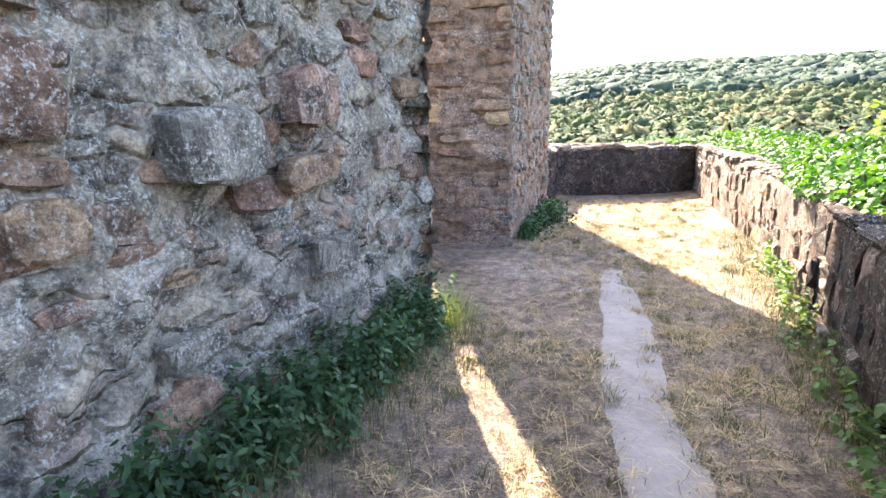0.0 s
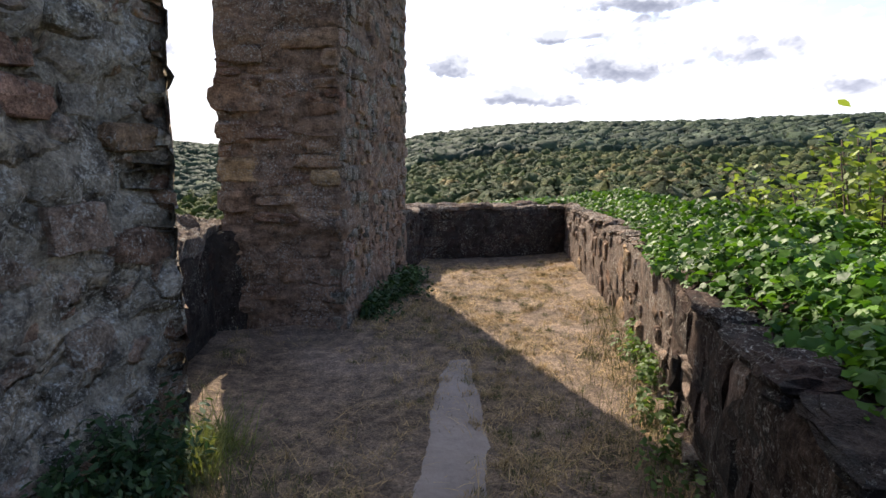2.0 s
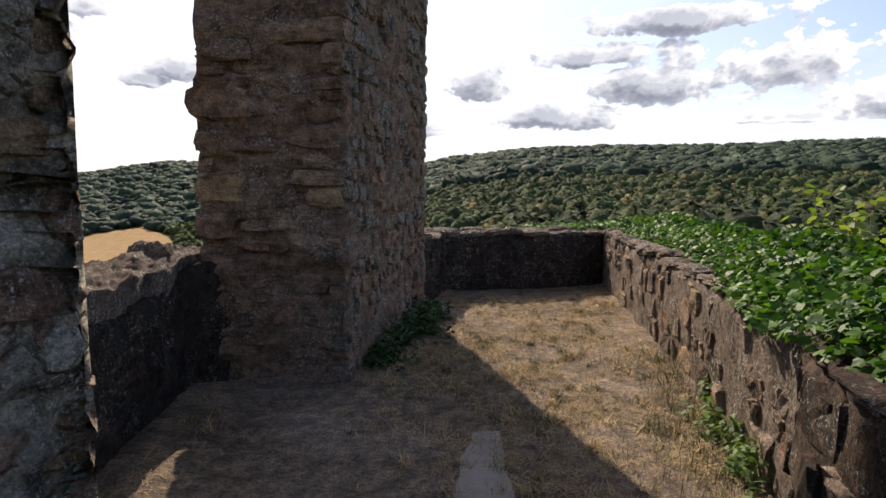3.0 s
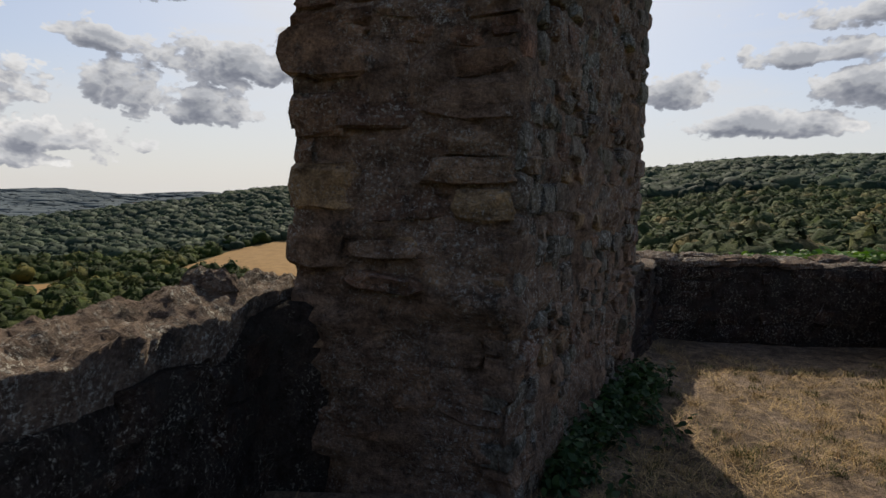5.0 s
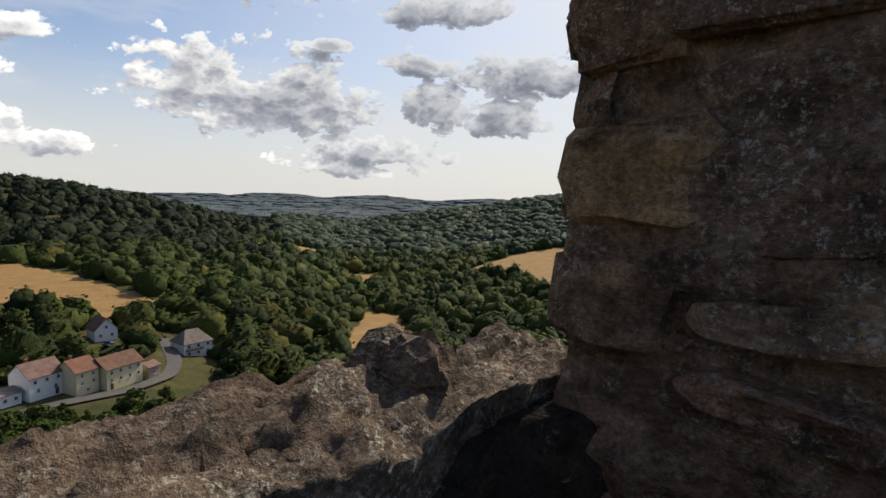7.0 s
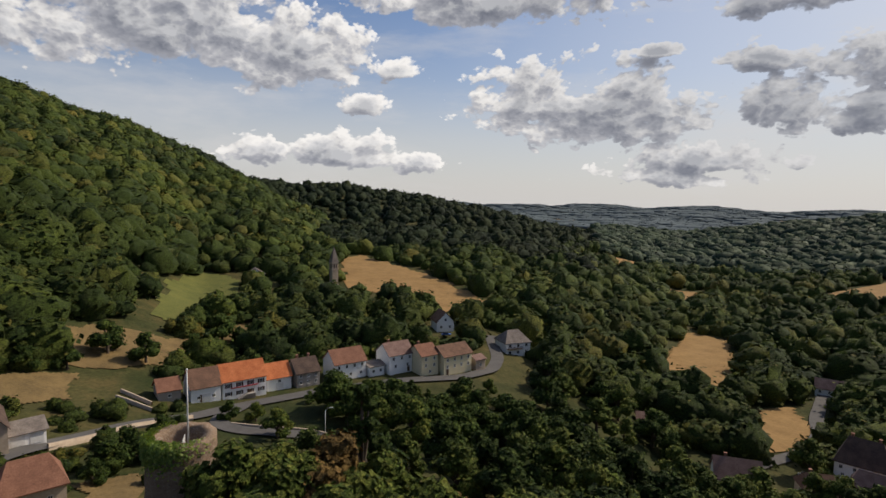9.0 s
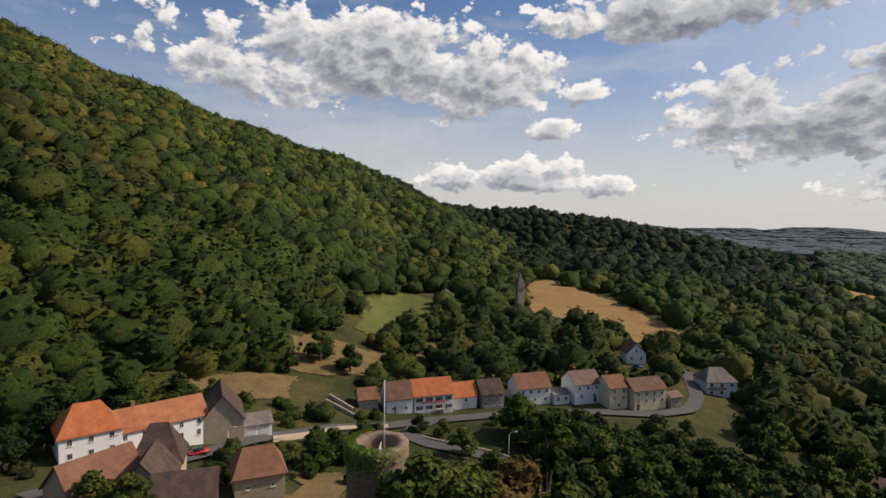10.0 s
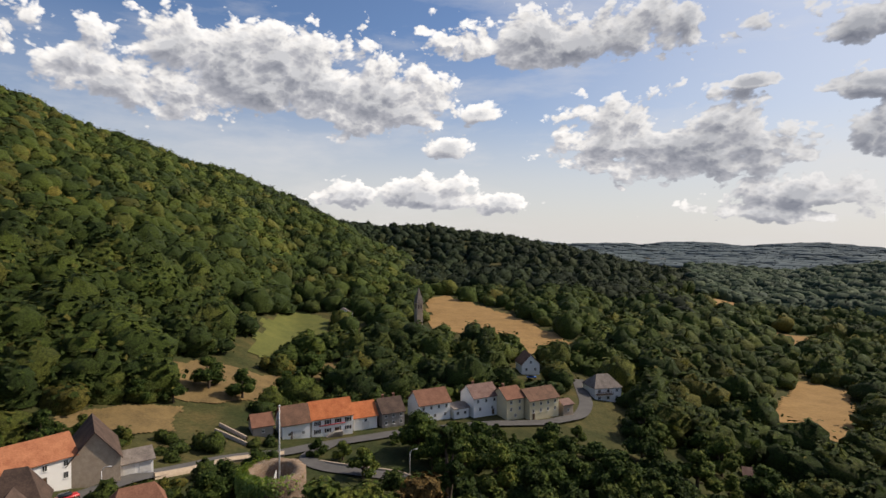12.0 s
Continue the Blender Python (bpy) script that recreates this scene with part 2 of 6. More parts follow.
def stone_material(name, tones, lichen=0.5, dark=0.5, rubble=0.0, layers=(1, 1, 1)):
    """Weathered sandstone: a tone for each stone, stains, speckled grey-white lichen, black crust, grain.
    rubble: small stones bedded in it; layers: how the weathering is drawn out along each axis."""
    m, nt, b = material(name, 0.95, 0.1)
    rnd = nt.nodes.new("ShaderNodeObjectInfo").outputs["Random"]
    tone_stops = [(i / max(1, len(tones) - 1), c) for i, c in enumerate(tones)]
    base = ramp_of(nt, rnd, tone_stops)
    big, mid, fine = noise_of(nt, 2.2, 6, 0.6, False), noise_of(nt, 11, 8, 0.72, False), noise_of(nt, 70, 4, 0.7, False)
    ply = noise_of(nt, 7, 7, 0.68, False, layers)
    relief = mixed(nt, 0.5, mixed(nt, 0.5, mid, fine), ply)
    if rubble:
        geo = nt.nodes.new("ShaderNodeNewGeometry")
        warp = nt.nodes.new("ShaderNodeTexNoise")
        warp.inputs["Scale"].default_value, warp.inputs["Detail"].default_value = 5.0, 3.0
        nt.links.new(geo.outputs["Position"], warp.inputs["Vector"])
        push = nt.nodes.new("ShaderNodeVectorMath")
        push.operation = "MULTIPLY_ADD"
        push.inputs[1].default_value = (0.16, 0.16, 0.16)
        nt.links.new(warp.outputs["Color"], push.inputs[0])
        nt.links.new(geo.outputs["Position"], push.inputs[2])
        squash = nt.nodes.new("ShaderNodeMapping")
        squash.inputs["Scale"].default_value = (1, 1, 1.5)
        nt.links.new(push.outputs[0], squash.inputs[0])
        cell, rim = nt.nodes.new("ShaderNodeTexVoronoi"), nt.nodes.new("ShaderNodeTexVoronoi")
        rim.feature = "DISTANCE_TO_EDGE"
        for v in (cell, rim):
            v.inputs["Scale"].default_value = 6.0
            nt.links.new(squash.outputs[0], v.inputs["Vector"])
        pick = nt.nodes.new("ShaderNodeSeparateColor")
        nt.links.new(cell.outputs["Color"], pick.inputs[0])
        bed = ramp_of(nt, rim.outputs["Distance"], [(0.0, (0, 0, 0)), (0.16, (1, 1, 1))])
        shown = mixed(nt, 1.0, bed, ramp_of(nt, pick.outputs[1], [(0.42, (0, 0, 0)), (0.5, (rubble, rubble, rubble))]), "MULTIPLY")
        base = mixed(nt, shown, base, ramp_of(nt, pick.outputs[0], [(i / max(1, len(RUBBLE_TONES) - 1), c) for i, c in enumerate(RUBBLE_TONES)]))
        relief = mixed(nt, 0.45, relief, shown)
    col = mixed(nt, 1.0, base, ramp_of(nt, mid, [(0.32, (0.38, 0.36, 0.34)), (0.5, (0.95, 0.95, 0.93)), (0.68, (1.55, 1.52, 1.45))]), "MULTIPLY")
    col = mixed(nt, 1.0, col, ramp_of(nt, ply, [(0.34, (0.55, 0.53, 0.51)), (0.5, (1.0, 1.0, 1.0)), (0.66, (1.25, 1.23, 1.18))]), "MULTIPLY")
    col = mixed(nt, 1.0, col, ramp_of(nt, fine, [(0.32, (0.6, 0.59, 0.58)), (0.5, (1.0, 1.0, 1.0)), (0.68, (1.4, 1.4, 1.36))]), "MULTIPLY")
    crust = ramp_of(nt, noise_of(nt, 4.5, 10, 0.8, False), [(0.50 + 0.10 * (1 - dark), (0, 0, 0)), (0.58 + 0.1 * (1 - dark), (1, 1, 1))])
    col = mixed(nt, mixed(nt, 1.0, crust, (0.8, 0.8, 0.8), "MULTIPLY"), col, (0.04, 0.038, 0.033))
    spots = ramp_of(nt, noise_of(nt, 48, 8, 0.85, False), [(0.58 - 0.07 * lichen, (0, 0, 0)), (0.61 - 0.07 * lichen, (1, 1, 1))])
    zone = ramp_of(nt, noise_of(nt, 2.6, 8, 0.75, False), [(0.50 - 0.12 * lichen, (0, 0, 0)), (0.60 - 0.08 * lichen, (1, 1, 1))])
    col = mixed(nt, mixed(nt, 1.0, spots, zone, "MULTIPLY"), col, (0.47, 0.455, 0.39))
    nt.links.new(col, b.inputs["Base Color"])
    bumped(nt, b, relief, 1.0, 0.065)
    return m


RUBBLE_TONES = [(0.26, 0.21, 0.15), (0.19, 0.175, 0.145), (0.31, 0.20, 0.14), (0.23, 0.205, 0.165), (0.33, 0.27, 0.19), (0.17, 0.155, 0.13)]
GREY_TONES = [(0.18, 0.16, 0.125), (0.22, 0.195, 0.16), (0.165, 0.155, 0.125), (0.25, 0.175, 0.13), (0.20, 0.185, 0.15), (0.29, 0.17, 0.12), (0.19, 0.18, 0.14), (0.24, 0.21, 0.16)]
RED_TONES = [(0.25, 0.162, 0.108), (0.155, 0.10, 0.072), (0.29, 0.19, 0.125), (0.22, 0.155, 0.112), (0.35, 0.245, 0.14), (0.17, 0.105, 0.078), (0.31, 0.215, 0.145), (0.235, 0.14, 0.098), (0.27, 0.195, 0.14)]
M_STONE_GREY = stone_material("weathered_grey_stone", GREY_TONES, 0.75, 0.74)
M_STONE_RED = stone_material("red_sandstone", RED_TONES, 0.58, 0.6, 0.0, (0.7, 0.7, 2.0))
M_FLUTED = stone_material("fluted_red_sandstone", [(0.20, 0.145, 0.115), (0.25, 0.18, 0.14), (0.18, 0.14, 0.115), (0.27, 0.205, 0.16)], 0.55, 0.78, 0.0, (2.8, 2.8, 0.45))
# near-black tones hold the shade of parapet faces turned from the sun
M_STONE_SHADED = stone_material("shade_dark_stone", [(0.055, 0.038, 0.031), (0.068, 0.047, 0.038), (0.045, 0.036, 0.031), (0.08, 0.056, 0.045)], 0.4, 0.95, 0.0, (1.6, 1.6, 0.8))
M_MORTAR = stone_material("lime_mortar", [(0.25, 0.22, 0.172), (0.25, 0.22, 0.172)], 0.7, 0.9, 0.9)
M_MORTAR_RED = stone_material("sandy_mortar", [(0.225, 0.158, 0.115), (0.225, 0.158, 0.115)], 0.58, 0.62, 0.0, (0.7, 0.7, 2.0))
# darker copy of the fluted sandstone for the parapet stretch in shadow
M_FLUTED_SHADED = stone_material("shade_dark_fluted_sandstone", [(0.085, 0.062, 0.05), (0.085, 0.062, 0.05)], 0.5, 0.95, 0.0, (2.8, 2.8, 0.45))
# mortar darkened in colour for the same shaded parapets
M_MORTAR_SHADED = stone_material("shade_dark_mortar", [(0.045, 0.037, 0.032), (0.045, 0.037, 0.032)], 0.3, 0.95)
M_DIRT = simple("trodden_dirt", (0.19, 0.16, 0.135), (0.32, 0.275, 0.24), 2.2, 0.95, 0.5, 0.02)
M_STRAW = simple("dry_grass", (0.22, 0.16, 0.088), (0.60, 0.44, 0.23), 2.0, 0.9, 0, 0, 0.15, 0.35, True)
M_GRASS = simple("green_grass", (0.075, 0.08, 0.03), (0.20, 0.195, 0.08), 2.0, 0.8, 0, 0, 0.2, 0.3, True)

# ---- building helpers ----
def link_mesh(name, bm, mat, parent=None, label="", smooth=True):
    me = bpy.data.meshes.new(name)
    bm.to_mesh(me)
    bm.free()
    return link_data(name, me, mat, parent, label, smooth)


def link_data(name, me, mat, parent=None, label="", smooth=True):
    me.materials.clear()
    for m in (mat if isinstance(mat, (list, tuple)) else [mat]):
        me.materials.append(m)
    if smooth:
        me.polygons.foreach_set("use_smooth", [True] * len(me.polygons))
    ob = new(name, me)
    if parent:
        ob.parent = parent
    if label:
        tagged(ob, label)
    return ob


part = link_mesh


def raw_mesh(name, verts, faces):
    """A mesh from arrays: verts (n, 3), faces (m, 3 or 4)."""
    me = bpy.data.meshes.new(name)
    verts, faces = np.asarray(verts, dtype=np.float32), np.asarray(faces, dtype=np.int32)
    k = faces.shape[1]
    me.vertices.add(len(verts))
    me.vertices.foreach_set("co", verts.ravel())
    me.loops.add(faces.size)
    me.loops.foreach_set("vertex_index", faces.ravel())
    me.polygons.add(len(faces))
    me.polygons.foreach_set("loop_start", np.arange(0, faces.size, k, dtype=np.int32))
    me.polygons.foreach_set("loop_total", np.full(len(faces), k, dtype=np.int32))
    me.update(calc_edges=True)
    me.validate()
    return me


def box(bm, x0, x1, y0, y1, z0, z1, bevel=0.0):
    v = [bm.verts.new(p) for p in ((x0, y0, z0), (x1, y0, z0), (x1, y1, z0), (x0, y1, z0), (x0, y0, z1), (x1, y0, z1), (x1, y1, z1), (x0, y1, z1))]
    fs = [bm.faces.new([v[i] for i in q]) for q in ((3, 2, 1, 0), (4, 5, 6, 7), (0, 1, 5, 4), (1, 2, 6, 5), (2, 3, 7, 6), (3, 0, 4, 7))]
    if bevel:
        bmesh.ops.bevel(bm, geom=list({e for f in fs for e in f.edges}), offset=bevel, segments=1, affect="EDGES")


def fbm(x, y, z, octaves=4):
    return noise.fractal(Vector((x, y, z)), 1.0, 2.1, octaves)


def smooth01(t):
    t = np.clip(t, 0, 1)
    return t * t * (3 - 2 * t)


# ---- the land: hill sections by bearing from the look-out (degrees left of +y), each as (distance, height) ----
ORIGIN = (0.0, 6.2)
LAND = {
    -90: [(5, -4), (60, -7), (150, -10), (320, 0), (600, 30), (1000, 58), (2500, 40), (4600, 20)],
    -45: [(5, -3), (60, -7), (150, -9), (300, -6), (520, 16), (920, 60), (2500, 35), (4600, 10)],
    -15: [(5, -3), (60, -8), (160, -11), (300, -7), (520, 14), (920, 57), (2500, 33), (4600, 10)],
    -6: [(5, -4), (60, -12), (160, -20), (300, -16), (520, 4), (940, 41), (2500, 15), (4600, 0)],
    2: [(5, -6), (60, -22), (160, -40), (320, -38), (560, -18), (960, 12), (2500, -20), (4600, -30)],
    20: [(5, -8), (50, -34), (170, -66), (360, -72), (620, -64), (900, -40), (1300, 44), (2500, -20), (4600, -45)],
    30: [(5, -8), (50, -36), (180, -78), (380, -80), (600, -68), (800, -60), (1250, 2), (2500, -50), (4600, -42)],
    40: [(5, -8), (50, -36), (180, -82), (300, -86), (560, -84), (850, -72), (1250, -36), (2400, -70), (4600, -42)],
    50: [(5, -8), (50, -36), (180, -80), (300, -86), (560, -86), (900, -78), (1400, -72), (2400, -66), (4600, -42)],
    60: [(5, -8), (45, -33), (150, -66), (240, -68), (400, -60), (560, -60), (900, -54), (1500, -70), (2600, -70), (4600, -44)],
    70: [(5, -8), (45, -33), (130, -60), (190, -61), (300, -57), (430, -50), (700, -34), (1000, -18), (1700, -50), (4600, -46)],
    77: [(5, -8), (45, -32), (130, -58), (190, -60), (265, -57), (390, -52), (460, -48), (700, -32), (1000, 10), (1700, -35), (4600, -48)],
    84: [(5, -8), (45, -31), (130, -57), (190, -60), (240, -57), (350, -53), (440, -48), (520, -41), (610, -46), (740, -34), (1000, 26), (1700, -20), (4600, -50)],
    88: [(5, -8), (45, -30), (128, -56), (190, -60), (240, -56), (340, -53), (480, -34), (580, -18), (690, -30), (800, -18), (1000, 25), (1700, -20), (4600, -48)],
    92: [(5, -8), (45, -30), (127, -55), (190, -60), (240, -56), (335, -52), (450, -36), (600, 0), (720, 14), (840, 10), (1000, 28), (1750, -8), (4600, -45)],
    96: [(5, -8), (45, -29), (125, -54), (190, -59), (240, -55), (330, -52), (430, -38), (640, 14), (840, 56), (1020, 44), (1800, 0), (4600, -40)],
    104: [(5, -8), (45, -28), (110, -50), (170, -54), (215, -50), (300, -40), (560, 30), (920, 104), (1800, 70), (4600, 0)],
    112: [(5, -8), (45, -28), (110, -48), (160, -50), (200, -44), (300, -22), (560, 58), (880, 135), (1800, 115), (4600, 30)],
    120: [(5, -8), (45, -28), (110, -46), (155, -47), (195, -40), (300, -12), (560, 86), (800, 166), (1700, 160), (4600, 50)],
    130: [(5, -8), (45, -28), (110, -44), (155, -46), (195, -38), (300, -4), (560, 118), (740, 202), (1700, 190), (4600, 60)],
    150: [(5, -8), (45, -26), (110, -42), (160, -43), (200, -34), (300, 0), (560, 122), (740, 202), (1700, 190), (4600, 60)],
    200: [(5, -6), (45, -16), (110, -24), (300, 6), (600, 80), (1000, 110), (2500, 80), (4600, 30)],
    270: [(5, -4), (60, -7), (150, -10), (320, 0), (600, 30), (1000, 58), (2500, 40), (4600, 20)],
}
LAND_AZ = sorted(LAND)
LAND_R = np.geomspace(5.0, 4600.0, 150)
LAND_Z = []
for _a in LAND_AZ:
    _r, _z = zip(*LAND[_a])
    LAND_Z.append(np.interp(np.log(LAND_R), np.log(_r), _z))
LAND_Z = np.array(LAND_Z)
_k = np.exp(-0.5 * (np.arange(-6, 7) / 2.6) ** 2)
LAND_Z = np.array([np.convolve(np.pad(row, 6, mode="edge"), _k / _k.sum(), "valid") for row in LAND_Z])


def land(x, y):
    """Ground height outside the castle, for arrays of x and y."""
    dx, dy = np.asarray(x, dtype=float) - ORIGIN[0], np.asarray(y, dtype=float) - ORIGIN[1]
    r = np.clip(np.hypot(dx, dy), 5.0, 4600.0)
    az = (np.degrees(np.arctan2(-dx, dy)) + 90) % 360 - 90
    i = np.clip(np.searchsorted(LAND_AZ, az, side="right") - 1, 0, len(LAND_AZ) - 2)
    a0, a1 = np.array(LAND_AZ)[i], np.array(LAND_AZ)[i + 1]
    w = smooth01((az - a0) / (a1 - a0)) * 0.6 + 0.4 * (az - a0) / (a1 - a0)
    fr = np.interp(np.log(r), np.log(LAND_R), np.arange(len(LAND_R)))
    j = np.clip(fr.astype(int), 0, len(LAND_R) - 2)
    f = fr - j
    z0 = LAND_Z[i, j] * (1 - f) + LAND_Z[i, j + 1] * f
    z1 = LAND_Z[i + 1, j] * (1 - f) + LAND_Z[i + 1, j + 1] * f
    z = z0 * (1 - w) + z1 * w
    roll = np.sin(dx * 0.021 + dy * 0.013) * np.sin(dy * 0.017 - dx * 0.008) * np.clip(r / 400, 0, 2.2)
    roll += np.sin(dx * 0.0041 + 1.0) * np.sin(dy * 0.0053 + dx * 0.002) * np.clip((r - 900) / 100, 0, 24)
    return z + roll


def spot(az, r):
    return (ORIGIN[0] - r * math.sin(radians(az)), ORIGIN[1] + r * math.cos(radians(az)))


# ---- ground: one sheet to the horizon ----
def land_material():
    m, nt, b = material("hillside_ground", 0.95, 0.1)
    big, mid, fine = noise_of(nt, 0.012, 6, 0.6, False), noise_of(nt, 0.09, 6, 0.65, False), noise_of(nt, 0.9, 6, 0.7, False)
    col = ramp_of(nt, mid, [(0.36, (0.022, 0.034, 0.012)), (0.5, (0.055, 0.06, 0.023)), (0.68, (0.13, 0.10, 0.042))])
    col = mixed(nt, 0.5, col, ramp_of(nt, big, [(0.42, (0.032, 0.042, 0.016)), (0.64, (0.11, 0.09, 0.04))]))
    col = mixed(nt, 1.0, col, ramp_of(nt, fine, [(0.3, (0.65, 0.65, 0.62)), (0.7, (1.3, 1.28, 1.2))]), "MULTIPLY")
    nt.links.new(col, b.inputs["Base Color"])
    bumped(nt, b, fine, 0.5, 0.4)
    return m


M_LAND = land_material()
_az = np.radians(np.linspace(-90, 270, 361)[:-1])
_rr = np.concatenate([[0.3, 2.0], np.geomspace(4.0, 4600, 130)])
_R, _A = np.meshgrid(_rr, _az, indexing="ij")
_X, _Y = ORIGIN[0] - _R * np.sin(_A), ORIGIN[1] + _R * np.cos(_A)
_V = np.stack([_X, _Y, land(_X, _Y)], -1).reshape(-1, 3)
_n = len(_az)
_i, _j = np.meshgrid(np.arange(len(_rr) - 1), np.arange(_n), indexing="ij")
_j2 = (_j + 1) % _n
_F = np.stack([_i * _n + _j, _i * _n + _j2, (_i + 1) * _n + _j2, (_i + 1) * _n + _j], -1).reshape(-1, 4)
_F = _F[:, ::-1] if np.cross(_V[_F[0, 1]] - _V[_F[0, 0]], _V[_F[0, 2]] - _V[_F[0, 0]])[2] < 0 else _F
tagged(link_data("ground", raw_mesh("ground", _V, _F), M_LAND), "rolling green and straw-coloured hillsides of the valley", "ground", kind="structure")

# ---- terrace floor ----
LEFT_EDGE = [(-5.0, -4.5), (-3.4, -3.4), (0.0, 4.93), (-0.3, 5.2), (-0.3, 7.1), (0.5, 7.35), (1.3, 9.6), (1.75, 10.9), (1.85, 12.0)]
RIGHT_EDGE = [(0.2, -4.5), (1.1, -0.2), (2.27, 3.36), (2.85, 5.1), (3.47, 7.08), (4.35, 11.4), (4.45, 12.0)]


def edge_x(edge, y):
    return np.interp(y, [p[1] for p in edge], [p[0] for p in edge])


def floor_z(x, y):
    side = np.minimum(np.abs(x - edge_x(LEFT_EDGE, y)), np.abs(edge_x(RIGHT_EDGE, y) - x))
    return 0.05 * np.exp(-(side / 0.35) ** 2) + 0.012 * np.sin(x * 5.1 + y * 2.3) * np.sin(y * 3.7 - x) + 0.006 * np.sin(x * 17 + 2) * np.sin(y * 15)


def path_x(y):
    return np.interp(y, [-4, 0, 3.0, 3.8, 5.6, 6.4, 9, 11], [0.3, 0.75, 1.17, 1.28, 1.6, 1.75, 2.5, 3.0]) + 0.015 * np.sin(y * 2.9)


def floor_material():
    m, nt, b = material("terrace_earth", 0.96, 0.1)
    big, mid, fine = noise_of(nt, 0.9, 6, 0.62, False), noise_of(nt, 8.0, 8, 0.74, False), noise_of(nt, 55, 6, 0.75, False)
    col = ramp_of(nt, mid, [(0.36, (0.055, 0.042, 0.032)), (0.5, (0.195, 0.148, 0.108)), (0.62, (0.42, 0.31, 0.205))])
    col = mixed(nt, 0.38, col, ramp_of(nt, big, [(0.4, (0.13, 0.104, 0.078)), (0.52, (0.25, 0.2, 0.158)), (0.62, (0.40, 0.325, 0.275))]))
    col = mixed(nt, 1.0, col, ramp_of(nt, fine, [(0.32, (0.4, 0.4, 0.4)), (0.68, (1.5, 1.48, 1.42))]), "MULTIPLY")
    nt.links.new(col, b.inputs["Base Color"])
    bumped(nt, b, mixed(nt, 0.4, mid, fine), 1.0, 0.07)
    return m


_ys, _us = np.linspace(-4.5, 12.0, 190), np.linspace(-0.06, 1.06, 64)
_Y2, _U2 = np.meshgrid(_ys, _us, indexing="ij")
_X2 = edge_x(LEFT_EDGE, _Y2) * (1 - _U2) + edge_x(RIGHT_EDGE, _Y2) * _U2
_V = np.stack([_X2, _Y2, floor_z(_X2, _Y2)], -1).reshape(-1, 3)


def grid_faces(rows, cols):
    i, j = np.meshgrid(np.arange(rows - 1), np.arange(cols - 1), indexing="ij")
    return np.stack([i * cols + j, i * cols + j + 1, (i + 1) * cols + j + 1, (i + 1) * cols + j], -1).reshape(-1, 4)


tagged(link_data("floor", raw_mesh("floor", _V, grid_faces(len(_ys), len(_us))), floor_material()), "bare dusty earth of the castle terrace with dry patches", "floor", kind="structure")

# trodden path: a worn strip with ragged edges, barely above the earth
_ys, _us = np.linspace(-4.2, 6.3, 230), np.linspace(-1, 1, 14)
_Y2, _U2 = np.meshgrid(_ys, _us, indexing="ij")
_edge = np.array([[1 + 0.15 * fbm(y * 5.5, 3.0 if u < 0 else 9.0, 0.5, 7) for u in _us] for y in _ys])
_half = np.interp(_Y2, [-4, 3, 4.6, 5.6, 6.3], [0.25, 0.22, 0.2, 0.18, 0.09]) * _edge
_X2 = path_x(_Y2) + _U2 * _half
_V = np.stack([_X2, _Y2, floor_z(_X2, _Y2) + 0.006 - 0.012 * np.abs(_U2) ** 6], -1).reshape(-1, 3)
tagged(link_data("dirt_path", raw_mesh("dirt_path", _V, grid_faces(len(_ys), len(_us))), M_DIRT), "pale trodden dirt path worn through dry grass", "path", kind="structure")


# ---- castle masonry ----
def wall_core(name, outline, z0, top, mat, amp=0.03, step=0.14, ragged=0.05, recess=None, strata=0.0):
    """A thick wall: the outline (anticlockwise) carried up to top(x, y), with an uneven face."""
    pts = []
    for k, (x0, y0) in enumerate(outline):
        x1, y1 = outline[(k + 1) % len(outline)]
        n = max(1, int(math.hypot(x1 - x0, y1 - y0) / step))
        nx, ny = (y1 - y0), -(x1 - x0)
        q = math.hypot(nx, ny)
        pts += [(x0 + (x1 - x0) * i / n, y0 + (y1 - y0) * i / n, nx / q, ny / q, k) for i in range(n)]
    bm = bmesh.new()
    tops = [top(p[0], p[1]) for p in pts]
    rows = max(2, int((max(tops) - z0) / step))
    loops = []
    for r in range(rows + 1):
        loop = []
        for (x, y, nx, ny, k), tz in zip(pts, tops):
            z = z0 + (tz - z0) * r / rows
            d = amp * (fbm(x * 2.3, y * 2.3, z * 2.3, 3) + 0.75 * fbm(x * 7, y * 7, z * 7, 4))
            if strata:
                d += strata * fbm(x * 1.6, y * 1.6, z * 8.5, 4)
            if recess:
                d -= recess(k, x, y, z)
            if r == rows:
                z += ragged * fbm(x * 3, y * 3, 5, 3)
                d -= 0.03
            loop.append(bm.verts.new((x + nx * d, y + ny * d, z)))
        loops.append(loop)
    n = len(pts)
    for a, b in zip(loops, loops[1:]):
        for i in range(n):
            bm.faces.new((a[i], a[(i + 1) % n], b[(i + 1) % n], b[i]))
    cap = bm.faces.new(loops[-1])
    bmesh.ops.triangulate(bm, faces=[cap])
    return part(name, bm, mat, smooth=True)


